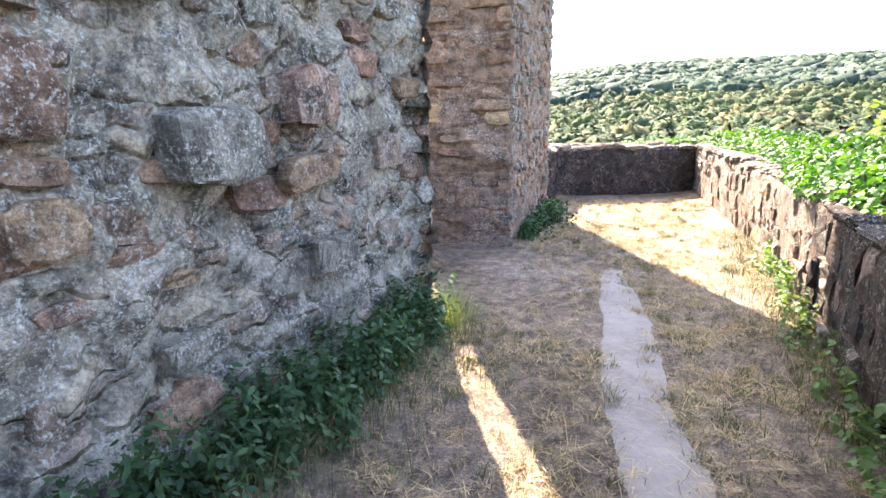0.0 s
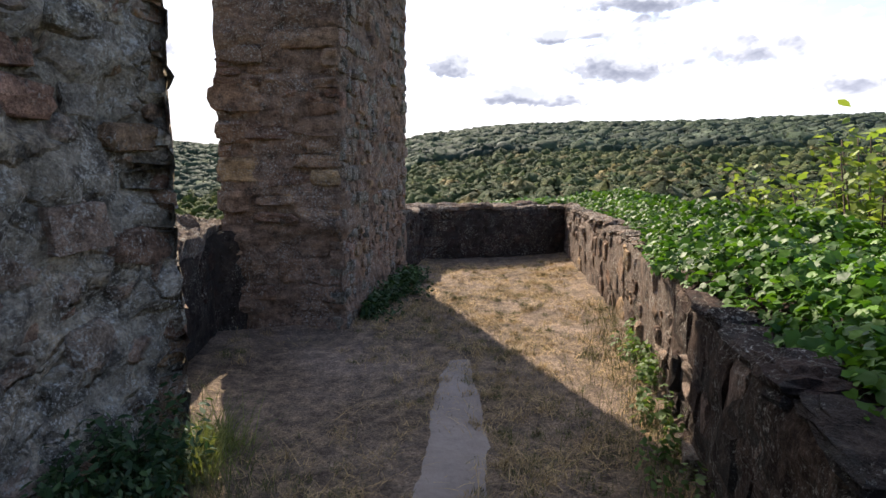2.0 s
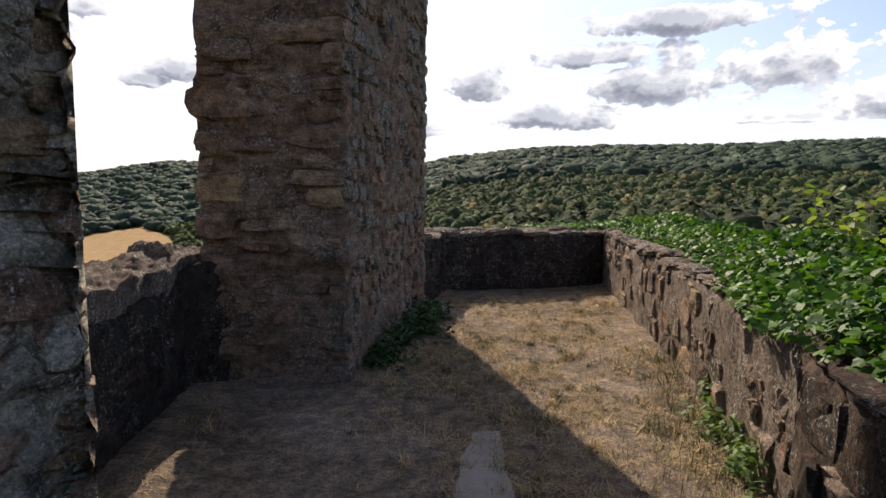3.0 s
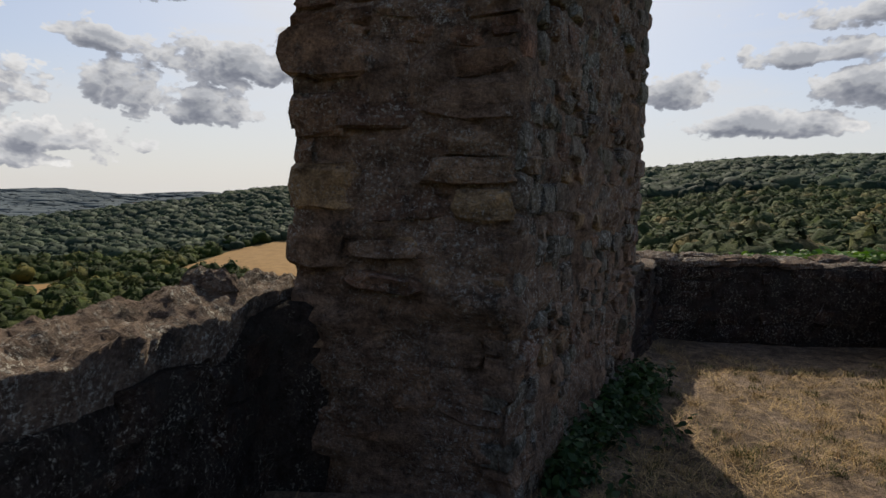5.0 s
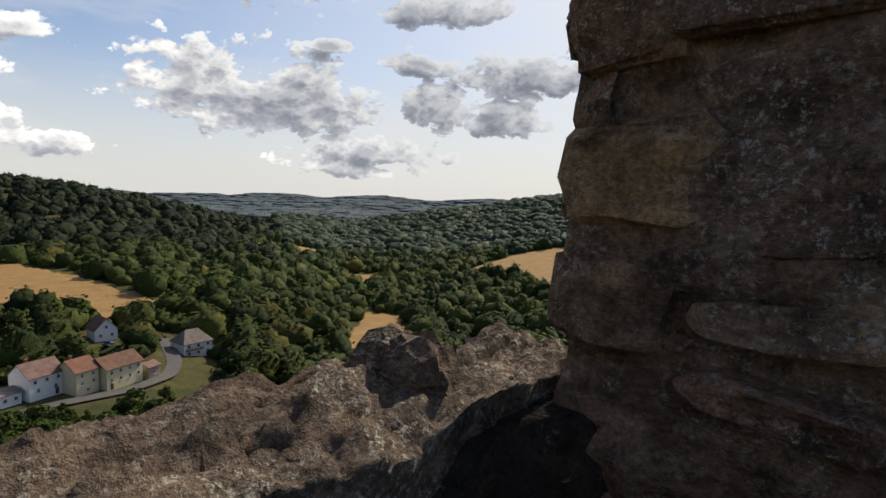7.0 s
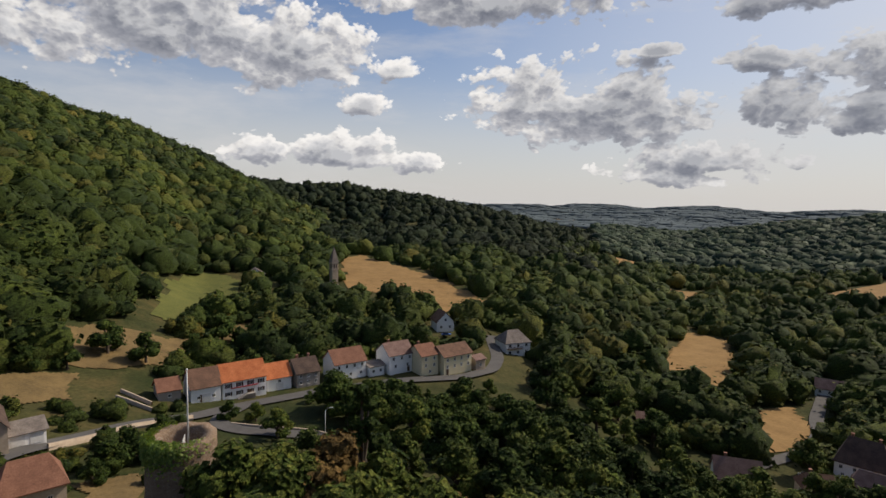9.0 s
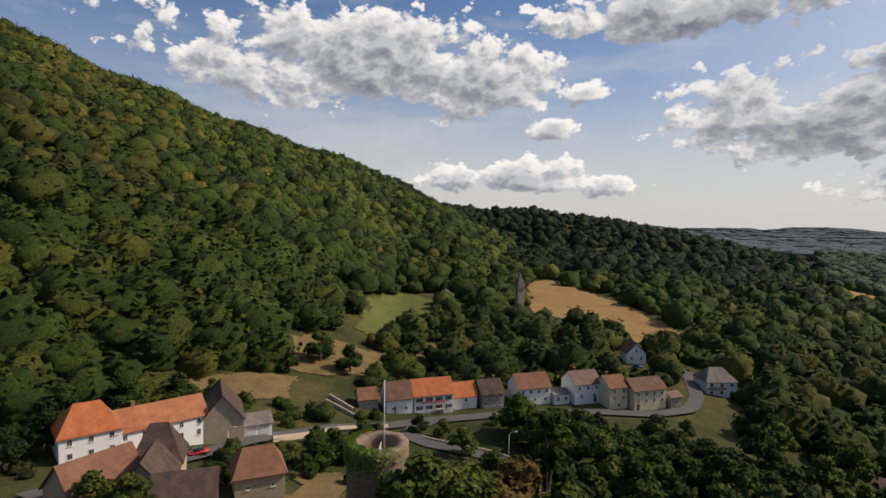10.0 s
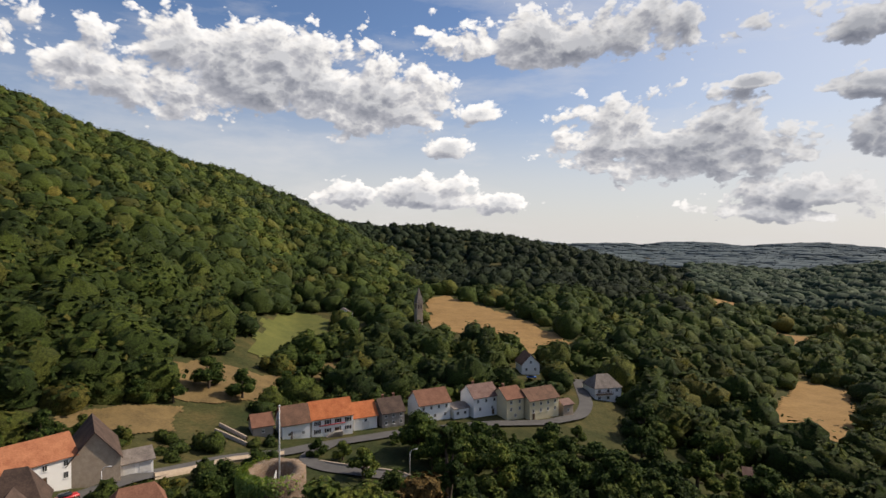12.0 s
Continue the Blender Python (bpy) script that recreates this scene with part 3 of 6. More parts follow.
def stone_mesh(seed, rough=0.16):
    """A roughly dressed stone, one unit wide and high, that stands one unit proud: a pillowed face and four sides."""
    rng = random.Random(seed)
    bm = bmesh.new()
    cuts = (-0.5, -0.41, -0.06, 0.41, 0.5)
    n = 5
    grid = []
    skew = [rng.uniform(-0.12, 0.12) for _ in range(4)]
    tilt, bow = [rng.uniform(-0.7, 0.7) for _ in range(2)], [rng.uniform(-0.5, 0.5) for _ in range(2)]
    for i in range(n):
        row = []
        for j in range(n):
            u, v = cuts[i], cuts[j]
            edge = max(abs(u), abs(v)) * 2
            corner = (abs(u) * 2) ** 3 * (abs(v) * 2) ** 3
            d = 1.0 - 0.75 * edge ** 9 - 0.15 * corner + rng.uniform(-rough, rough) * 2.2 + tilt[0] * u + tilt[1] * v
            s = 1 - 0.10 * corner
            x = u * s + skew[0] * v + bow[0] * (v * v - 0.12) * 2 * u + rng.uniform(-0.06, 0.06)
            z = v * s + skew[1] * u + bow[1] * (u * u - 0.12) * 2 * v + rng.uniform(-0.07, 0.07)
            row.append(bm.verts.new((x, -1.0 - 0.22 * (d - 1.0), z)))
        grid.append(row)
    for i in range(n - 1):
        for j in range(n - 1):
            bm.faces.new((grid[i][j], grid[i + 1][j], grid[i + 1][j + 1], grid[i][j + 1]))
    rim = [grid[i][0] for i in range(n)] + [grid[n - 1][j] for j in range(1, n)] + [grid[i][n - 1] for i in range(n - 2, -1, -1)] + [grid[0][j] for j in range(n - 2, 0, -1)]
    back = [bm.verts.new((v.co.x * 1.02, 0.0, v.co.z * 1.02)) for v in rim]
    for k in range(len(rim)):
        k2 = (k + 1) % len(rim)
        bm.faces.new((rim[k2], rim[k], back[k], back[k2]))
    bmesh.ops.recalc_face_normals(bm, faces=bm.faces)
    me = bpy.data.meshes.new("stone")
    bm.to_mesh(me)
    bm.free()
    return me


def stone_set(mat, seed, count=9):
    out = []
    for k in range(count):
        me = stone_mesh(seed + k)
        me.materials.append(mat)
        out.append(me)
    return out


STONES = {"grey": stone_set(M_STONE_GREY, 10), "red": stone_set(M_STONE_RED, 40), "fluted": stone_set(M_FLUTED, 55), "dark": stone_set(M_STONE_SHADED, 70)}


def masonry(parent, p0, p1, z0, z1, kinds, course=(0.13, 0.26), width=(0.16, 0.42), proud=(0.012, 0.04), gap=0.018, seed=1, keep=0.93, corner=None, recess=None, lift=None):
    """Lay courses of single stones on the face from p0 to p1, seen from its right-hand side. corner: longer quoins of a kind at the end p1."""
    rng = random.Random(seed)
    d = Vector((p1[0] - p0[0], p1[1] - p0[1], 0))
    length = d.length
    d.normalize()
    nrm = Vector((d.y, -d.x, 0))
    ang = math.atan2(d.y, d.x)
    z = z0
    while z < z1 - 0.04:
        h = min(rng.uniform(*course), z1 - z)
        u = 0.0
        while u < length:
            w = rng.uniform(*width) * (0.7 + 0.6 * (h - course[0]) / (course[1] - course[0] + 1e-6))
            last = u + w > length - 0.1
            w = length - u if last else w
            if w > 0.05 and (rng.random() < keep or last):
                kind = corner if (corner and last) else rng.choice(kinds)
                split = h > 0.2 and not last and rng.random() < 0.25
                for q in range(2 if split else 1):
                    hh = h / 2 if split else h
                    zc = z + hh * (q + 0.5) + rng.uniform(-0.03, 0.03)
                    ob = bpy.data.objects.new("stone", rng.choice(STONES[kind]))
                    scene.collection.objects.link(ob)
                    pr = rng.uniform(*proud) + (0.03 if rng.random() < 0.05 else 0)
                    c = Vector((p0[0], p0[1], 0)) + d * (u + w / 2) + nrm * (pr + 0.012 - 0.14)
                    if recess:
                        c -= nrm * recess(c.x, c.y, zc)
                    c.z = zc + (lift(c.x, c.y) if lift else 0)
                    ob.parent = parent
                    ob.matrix_local = Matrix.Translation(c) @ Matrix.Rotation(ang + rng.uniform(-0.04, 0.04), 4, "Z") @ Matrix.Rotation(rng.uniform(-0.09, 0.09), 4, "Y") @ Matrix.Diagonal((max(0.04, w - gap), 0.14, max(0.04, hh - gap), 1))
            u += w
        z += h


def along(p, q, n):
    return [(p[0] + (q[0] - p[0]) * i / n, p[1] + (q[1] - p[1]) * i / n) for i in range(n + 1)]


NW_END, NW_OUT = (0.02, 5.05), (-0.67, 4.72)
NW_FAR, NW_FAR_OUT = (-3.37, -3.41), (-4.4, -3.0)
near_wall = tagged(wall_core("wall_near", [NW_FAR, NW_END, NW_OUT, NW_FAR_OUT], -1.0, lambda x, y: 6.8, M_MORTAR, 0.10, 0.06), "tall weathered grey rubble wall of the ruin, lichen-covered", "wall", kind="structure")

P_A, P_B, P_C, P_D = (0.76, 7.20), (1.48, 9.60), (0.5, 10.0), (-0.31, 7.30)


def pillar_recess(x, y, z):
    return 0.05 * float(smooth01((0.93 - z) / 0.06) * smooth01((x + 0.05) / 0.25)) if y < 7.5 else 0.0


pillar = tagged(wall_core("wall_pillar", [P_A, P_B, P_C, P_D], -1.0, lambda x, y: 6.6, M_MORTAR_RED, 0.045, 0.055, strata=0.035, recess=lambda k, x, y, z: pillar_recess(x, y, z) if k == 3 else 0.0), "standing stump of red sandstone castle wall between openings", "wall", kind="structure")


def gap_top(x, y):
    return 0.93 + 0.05 * (y - 5.0) / 2.2 + (0.02 if x < -0.55 else 0.0)


# these three parapets get their shade from the near-black mortar colour
gap_wall = tagged(wall_core("parapet_gap", [(-0.40, 4.45), (-0.37, 7.1), (-0.12, 7.34), (-0.12, 7.6), (-0.62, 7.6), (-0.88, 6.4), (-0.93, 4.4)], -1.0, lambda x, y: gap_top(x, y) - (0.17 if y < 6.95 else 0.03), M_MORTAR_SHADED, 0.03, 0.11, 0.02), "low sandstone parapet in the wall opening, its shade put into the colour", "parapet", kind="structure")
left_wall = tagged(wall_core("parapet_left", [(1.42, 9.55), (1.84, 10.95), (1.35, 11.15), (0.95, 9.8)], -1.0, lambda x, y: 0.86, M_MORTAR_SHADED, 0.03, 0.12), "low sandstone parapet beside the terrace, coloured dark as in shade", "parapet", kind="structure")
far_wall = tagged(wall_core("parapet_far", [(1.70, 10.98), (4.42, 11.42), (4.40, 12.0), (1.5, 11.6)], -1.0, lambda x, y: 0.83, M_MORTAR_SHADED, 0.03, 0.12), "low sandstone parapet closing the terrace, coloured dark as in shade", "parapet", kind="structure")
RP = [(0.2, -4.5), (1.1, -0.2), (2.27, 3.36), (2.83, 5.05), (2.92, 5.12), (3.47, 7.08), (4.35, 11.4)]
RP_OUT = [(x + 0.58, y - 0.17) for x, y in RP]
# split where the shadow ends: near part in the shade-darkened copy
right_near = tagged(wall_core("parapet_right_near", [*RP_OUT[:4], *RP[:4][::-1]], -1.0, lambda x, y: 0.88, M_FLUTED_SHADED, 0.035, 0.08, strata=0.012), "low fluted sandstone parapet along the terrace, darkened as in shade", "parapet", kind="structure")
right_wall = tagged(wall_core("parapet_right", [*RP_OUT[3:], *RP[3:][::-1]], -1.0, lambda x, y: 0.88 - 0.004 * max(0, y - 4), M_FLUTED, 0.03, 0.08), "low red sandstone parapet along the terrace, overgrown with creeper", "parapet", kind="structure")
back_wall = tagged(wall_core("wall_back", [(-5.0, -4.9), (1.2, -4.9), (1.2, -4.3), (-5.0, -4.3)], -1.0, lambda x, y: 3.2, M_MORTAR, 0.04, 0.25), "plain grey rubble wall closing the terrace", "wall", kind="structure")
base_wall = tagged(wall_core("curtain_wall", [(-4.7, -5.2), (1.4, -5.2), (2.9, 3.1), (5.05, 11.6), (4.6, 12.2), (1.3, 11.9), (0.3, 10.2), (-1.0, 7.0), (-1.05, 4.2), (-4.7, -3.2)], -14.0, lambda x, y: -0.1, M_MORTAR, 0.06, 0.6, 0.0), "high outer castle wall under the terrace", "wall", kind="structure")


# ---- plants on the terrace ----
def leaf_material(name, dark, light, rough=0.5, spec=0.35, glow=0.35, spread=0.35):
    """Leaves: tone varies from leaf to leaf; a little light passes through."""
    m, nt, b = material(name, rough, spec)
    rnd = nt.nodes.new("ShaderNodeNewGeometry").outputs["Random Per Island"]
    col = ramp_of(nt, rnd, [(0.0, dark), (0.55, tuple((a + c) / 2 for a, c in zip(dark, light))), (1.0, light)])
    col = mixed(nt, 1.0, col, ramp_of(nt, noise_of(nt, 0.8, 4, 0.6, False), [(0.3, (1 - spread,) * 3), (0.7, (1 + spread,) * 3)]), "MULTIPLY")
    nt.links.new(col, b.inputs["Base Color"])
    tr = nt.nodes.new("ShaderNodeBsdfTranslucent")
    nt.links.new(mixed(nt, 1.0, col, (1.5, 1.6, 0.7), "MULTIPLY"), tr.inputs["Color"])
    ms = nt.nodes.new("ShaderNodeMixShader")
    ms.inputs[0].default_value = glow
    nt.links.new(b.outputs[0], ms.inputs[1])
    nt.links.new(tr.outputs[0], ms.inputs[2])
    nt.links.new(ms.outputs[0], nt.nodes["Material Output"].inputs["Surface"])
    return m


M_IVY = leaf_material("creeper_leaf", (0.02, 0.065, 0.008), (0.10, 0.20, 0.02), 0.5, 0.2, 0.26)
M_SHRUB = leaf_material("yellow_green_leaf", (0.09, 0.15, 0.03), (0.26, 0.31, 0.07), 0.55, 0.3, 0.4)
M_NETTLE = leaf_material("nettle_leaf", (0.018, 0.05, 0.018), (0.06, 0.11, 0.035), 0.6, 0.3, 0.25)
M_WEED = leaf_material("weed_leaf", (0.05, 0.10, 0.02), (0.13, 0.19, 0.05), 0.6, 0.3, 0.3)
M_TUFT = leaf_material("pale_grass", (0.10, 0.125, 0.04), (0.24, 0.25, 0.09), 0.6, 0.2, 0.25)
M_BARK = simple("bark", (0.06, 0.045, 0.035), (0.16, 0.125, 0.095), 4.0, 0.95, 0.6, 0.02)

IVY_SHAPE = np.array([(0, 0, 0), (-0.45, 0.15, -0.06), (-0.5, 0.5, -0.1), (-0.2, 0.6, 0.02), (0, 1.0, -0.12), (0.2, 0.6, 0.02), (0.5, 0.5, -0.1), (0.45, 0.15, -0.06)])
LONG_SHAPE = np.array([(0, 0, 0), (-0.2, 0.3, -0.03), (-0.16, 0.65, -0.07), (0, 1.0, -0.16), (0.16, 0.65, -0.07), (0.2, 0.3, -0.03)])


def frames(normals, rng, droop=None):
    """A turned frame for each leaf: its face towards the normal, its tip at a random turn (or towards droop)."""
    n = normals / np.maximum(1e-6, np.linalg.norm(normals, axis=1, keepdims=True))
    t = rng.normal(size=n.shape) if droop is None else rng.normal(size=n.shape) * 0.6 + droop
    t -= (t * n).sum(1, keepdims=True) * n
    t /= np.maximum(1e-6, np.linalg.norm(t, axis=1, keepdims=True))
    return np.stack([np.cross(t, n), t, n], 2)


def leaves(points, normals, sizes, shape, rng, droop=None):
    """Verts and triangles of many folded leaves."""
    fr = frames(normals, rng, droop)
    k = len(shape)
    v = np.einsum("nij,kj->nki", fr, shape) * sizes[:, None, None] + points[:, None, :]
    tri = np.array([(0, i, i + 1) for i in range(1, k - 1)])[:, ::-1]
    f = (np.arange(len(points)) * k)[:, None, None] + tri[None]
    return v.reshape(-1, 3), f.reshape(-1, 3)


def blades(points, heights, lean, width, rng):
    """Grass blades as bent two-piece strips."""
    n = len(points)
    a = rng.uniform(0, 2 * np.pi, n)
    side = np.stack([np.cos(a), np.sin(a), np.zeros(n)], 1) * (width * rng.uniform(0.6, 1.4, n))[:, None]
    b = a + np.pi / 2 + rng.uniform(-0.6, 0.6, n)
    d = np.stack([np.cos(b), np.sin(b), np.zeros(n)], 1) * (heights * lean * rng.uniform(0.4, 1.6, n))[:, None]
    up = np.zeros((n, 3))
    up[:, 2] = heights
    v = np.stack([points - side, points + side, points + d * 0.4 + up * 0.62 + side * 0.7, points + d * 0.4 + up * 0.62 - side * 0.7, points + d + up], 1)
    f = np.array([(0, 1, 2), (0, 2, 3), (3, 2, 4)])[None] + (np.arange(n) * 5)[:, None, None]
    return v.reshape(-1, 3), f.reshape(-1, 3)


def stuff(name, vf, mat, label, category, smooth=False):
    verts, faces = [], []
    base = 0
    for v, f in vf:
        verts.append(v)
        faces.append(f + base)
        base += len(v)
    return tagged(link_data(name, raw_mesh(name, np.concatenate(verts), np.concatenate(faces)), mat, smooth=smooth), label, category, kind="stuff")


rng = np.random.default_rng(5)


def scatter_floor(n, y0, y1, u0=0.02, u1=0.98, patch=1.0, clear_path=True):
    y = rng.uniform(y0, y1, n)
    u = rng.uniform(u0, u1, n)
    x = edge_x(LEFT_EDGE, y) * (1 - u) + edge_x(RIGHT_EDGE, y) * u
    dens = 0.5 + 0.5 * np.sin(x * 6.3 + 2 * np.sin(y * 2.1)) * np.sin(y * 5.2 + 1.5 * np.sin(x * 3.3))
    dens = np.clip(dens + 0.45 * np.sin(x * 13.1 + 3 * np.sin(y * 4.7)) * np.sin(y * 11.3 + 2 * np.sin(x * 7.9)), 0, 1) ** 1.4
    keep = rng.random(n) < 1 - patch + patch * dens
    if clear_path:
        keep &= np.abs(x - path_x(y)) > np.interp(y, [0, 5.2, 6.2], [0.17, 0.15, 0.0]) * rng.uniform(0.1, 1.45, n)
        bare = np.exp(-(((x - 0.45) / 0.75) ** 2 + ((y - 6.0) / 1.3) ** 2)) + np.exp(-(((x - 2.9) / 1.4) ** 2 + ((y - 10.9) / 0.45) ** 2))
        keep &= rng.random(n) > bare * 1.3
    x, y = x[keep], y[keep]
    return np.stack([x, y, floor_z(x, y) - 0.004], 1)


_p = scatter_floor(95000, 0.8, 11.2, patch=0.97)
_h = rng.gamma(2.2, 0.0095, len(_p)) + 0.004
stuff("dry_grass", [blades(_p, _h, 3.0, 0.0022, rng)], M_STRAW, "short dry straw-coloured grass trodden on the earth", "grass")
_p = scatter_floor(26000, 0.8, 9.0, patch=1.0)
stuff("green_grass", [blades(_p, rng.gamma(3.0, 0.008, len(_p)) + 0.008, 1.2, 0.0016, rng)], M_GRASS, "thin green grass among dry blades", "grass")

_c = scatter_floor(1900, 0.9, 10.6, patch=0.8)
_p = np.repeat(_c, 46, axis=0) + np.concatenate([rng.normal(0, 0.028, (len(_c) * 46, 2)), np.zeros((len(_c) * 46, 1))], 1)
_p[:, 2] = floor_z(_p[:, 0], _p[:, 1]) - 0.004
_tall = np.repeat(rng.uniform(0.4, 1.3, len(_c)), 46)
_g = np.repeat(rng.random(len(_c)) < 0.4, 46)
for _k, _m, _l in ((~_g, M_STRAW, "withered brown tufts of grass on the earth"), (_g, M_GRASS, "olive green tufts of grass on the earth")):
    stuff("grass_tufts", [blades(_p[_k], (rng.gamma(4.0, 0.007, _k.sum()) + 0.008) * _tall[_k], 0.9, 0.0018, rng)], _m, _l, "grass")


def weed_bed(name, points, height, spread, leaf, shape, mat, label, per=14, tall=0):
    """Leafy stems: leaves in pairs up each stem."""
    vf = []
    pts, nrm, siz, stem, sh = [], [], [], [], []
    for x, y, z in points:
        h = height * rng.uniform(0.45, 1.2)
        lean = rng.normal(0, 0.22, 2)
        stem.append((x, y, z)), sh.append(h)
        for k in range(per):
            f = (k + rng.uniform(0, 1)) / per
            a = rng.uniform(0, 2 * np.pi)
            rad = spread * (1.05 - 0.55 * f) * rng.uniform(0.2, 1)
            pts.append((x + lean[0] * h * f + rad * np.cos(a), y + lean[1] * h * f + rad * np.sin(a), z + h * f + 0.01))
            nrm.append((0.6 * np.cos(a) + rng.normal(0, 0.25), 0.6 * np.sin(a) + rng.normal(0, 0.25), 0.8))
            siz.append(leaf * rng.uniform(0.6, 1.3))
    vf.append(leaves(np.array(pts), np.array(nrm), np.array(siz), shape, rng))
    vf.append(blades(np.array(stem), np.array(sh), 0.25, 0.0025, rng))
    return stuff(name, vf, mat, label, "weeds")


def wall_foot(p0, p1, n, out, wander):
    """Points near the foot of the wall from p0 to p1, to its right-hand side."""
    d = np.array([p1[0] - p0[0], p1[1] - p0[1]])
    d = d / np.linalg.norm(d)
    nr = np.array([d[1], -d[0]])
    f = rng.random(n)
    o = out + np.abs(rng.normal(0, wander, n))
    x = p0[0] + (p1[0] - p0[0]) * f + nr[0] * o
    y = p0[1] + (p1[1] - p0[1]) * f + nr[1] * o
    return np.stack([x, y, floor_z(x, y)], 1)


_foot = wall_foot((-1.75, 0.6), (-0.05, 4.8), 420, 0.03, 0.16)
weed_bed("nettles", _foot, 0.38, 0.07, 0.05, LONG_SHAPE * (1.05, 1, 1), M_NETTLE, "dark green nettles along the foot of the wall", 34)
_foot = wall_foot((-1.2, 1.8), (-0.05, 4.8), 1500, 0.18, 0.22)
stuff("tall_grass", [blades(_foot, rng.gamma(4.0, 0.03, len(_foot)) + 0.03, 0.5, 0.0018, rng)], M_GRASS, "long green and yellowing grass beside the nettles", "grass")
_foot = np.concatenate([wall_foot((0.02, 4.62), (0.08, 5.1), 700, 0.04, 0.11)])
stuff("sunlit_grass", [blades(_foot, rng.gamma(4.0, 0.032, len(_foot)) + 0.03, 0.9, 0.0026, rng)], M_TUFT, "tuft of pale green grass at the wall corner", "grass")
_foot = wall_foot((0.85, 7.55), (1.5, 9.5), 190, 0.02, 0.13)
weed_bed("weeds", _foot, 0.2, 0.06, 0.05, LONG_SHAPE * (1.4, 1, 1), M_NETTLE, "low green weeds at the foot of the wall stump", 16)
for _a, _b, _n, _w in (((2.9, 5.3), (2.2, 3.2), 38, 0.10), ((3.3, 6.5), (2.95, 5.3), 34, 0.07), ((2.2, 3.2), (1.6, 1.4), 90, 0.12)):
    weed_bed("weeds", wall_foot(_a, _b, _n, 0.01, _w), 0.2, 0.06, 0.05, LONG_SHAPE * (1.4, 1, 1), M_WEED, "green weeds at the foot of the sunlit parapet", 12)
_foot = wall_foot((3.6, 7.6), (2.2, 3.2), 1400, 0.02, 0.2)
stuff("verge_grass", [blades(_foot, rng.gamma(3.5, 0.02, len(_foot)) + 0.02, 0.7, 0.0018, rng)], M_GRASS, "yellow-green grass at the foot of the parapet", "grass")

# creeper heaped on the right-hand parapet
_n = 34000
_y = 2.0 + 9.6 * rng.random(_n) ** 1.25
_near = np.interp(_y, [2.0, 4.4, 4.9, 5.6, 6.6, 7.6, 9.5, 11.6], [0.14, 0.12, 0.02, -0.06, 0.02, 0.22, 0.22, 0.05])
_f = rng.random(_n) ** 0.85
_o = _near + (1.75 - _near) * _f
_x = edge_x(RIGHT_EDGE, _y) + _o
_lump = 0.5 + 0.5 * np.sin(_y * 3.1 + _x * 2.0) * np.sin(_x * 4.3 - _y)
_crown = np.interp(_f, [0, 0.12, 0.4, 0.75, 1.0], [0.04, 0.22, 0.36, 0.30, 0.05]) * np.interp(_y, [2, 5, 7, 9, 11.6], [0.75, 1.0, 0.85, 0.7, 0.75]) * (0.75 + 0.6 * _lump)
_z = 0.86 + _crown * rng.random(_n) ** 0.35 - np.maximum(0, _o - 1.25) * 0.9
_nr = np.stack([(_f - 0.45) * 0.9 + rng.normal(0, 0.6, _n), rng.normal(0, 0.6, _n), 0.8 + 0 * _f], 1)
_v, _fc = leaves(np.stack([_x, _y, _z], 1), _nr, rng.uniform(0.034, 0.072, _n), IVY_SHAPE, rng)
creeper = new("creeper")
tagged(creeper, "dense bright green creeper heaped over the sandstone parapet", "climbing plant")
creeper.location = (3.4, 6.0, 0.86)
_c = np.array([3.4, 6.0, 0.86])
link_data("leaves", raw_mesh("leaves", _v - _c, _fc), M_IVY, creeper, smooth=False)
bm = bmesh.new()
for _k in range(26):
    _q = 2.4 + 0.34 * _k
    _e = float(edge_x(RIGHT_EDGE, _q))
    _pts = [(_e + 0.25 + 0.3 * s + 0.1 * math.sin(_k * 3 + s * 2), _q + 0.12 * math.sin(_k + s * 1.7), 0.9 + 0.05 * math.sin(s + _k) - 0.12 * max(0, s - 3)) for s in range(5)]
    for _s, (_p0, _p1) in enumerate(zip(_pts, _pts[1:])):
        _d = Vector(_p1) - Vector(_p0)
        bmesh.ops.create_cone(bm, segments=5, radius1=0.009, radius2=0.007, depth=_d.length, matrix=Matrix.Translation((Vector(_p0) + Vector(_p1)) / 2 - Vector(_c)) @ _d.to_track_quat("Z", "Y").to_matrix().to_4x4())
part("vine", bm, M_BARK, creeper, "thin brown woody vine")

# thin creeper over the far parapet's right end
_n = 1500
_x, _y = rng.uniform(2.9, 5.4, _n), 11.75 + np.abs(rng.normal(0, 0.35, _n))
_z = 0.80 + 0.16 * rng.random(_n) * np.interp(_x, [2.9, 3.6, 5.4], [0.1, 0.7, 1.2])
_v, _fc = leaves(np.stack([_x, _y, _z], 1), np.stack([rng.normal(0, 0.4, _n), rng.normal(-0.2, 0.4, _n), 0.9 + 0 * _x], 1), rng.uniform(0.05, 0.1, _n), IVY_SHAPE, rng)
_c = np.array([4.0, 11.8, 0.8])
creeper2 = tagged(new("creeper"), "bright green creeper along the outer edge of the far parapet", "climbing plant")
creeper2.location = _c
link_data("leaves", raw_mesh("leaves", _v - _c, _fc), M_IVY, creeper2, smooth=False)


def limb(bm, p0, p1, r0, r1, seg=6):
    d = Vector(p1) - Vector(p0)
    bmesh.ops.create_cone(bm, segments=seg, radius1=r0, radius2=r1, depth=d.length, cap_ends=True, matrix=Matrix.Translation((Vector(p0) + Vector(p1)) / 2) @ d.to_track_quat("Z", "Y").to_matrix().to_4x4())


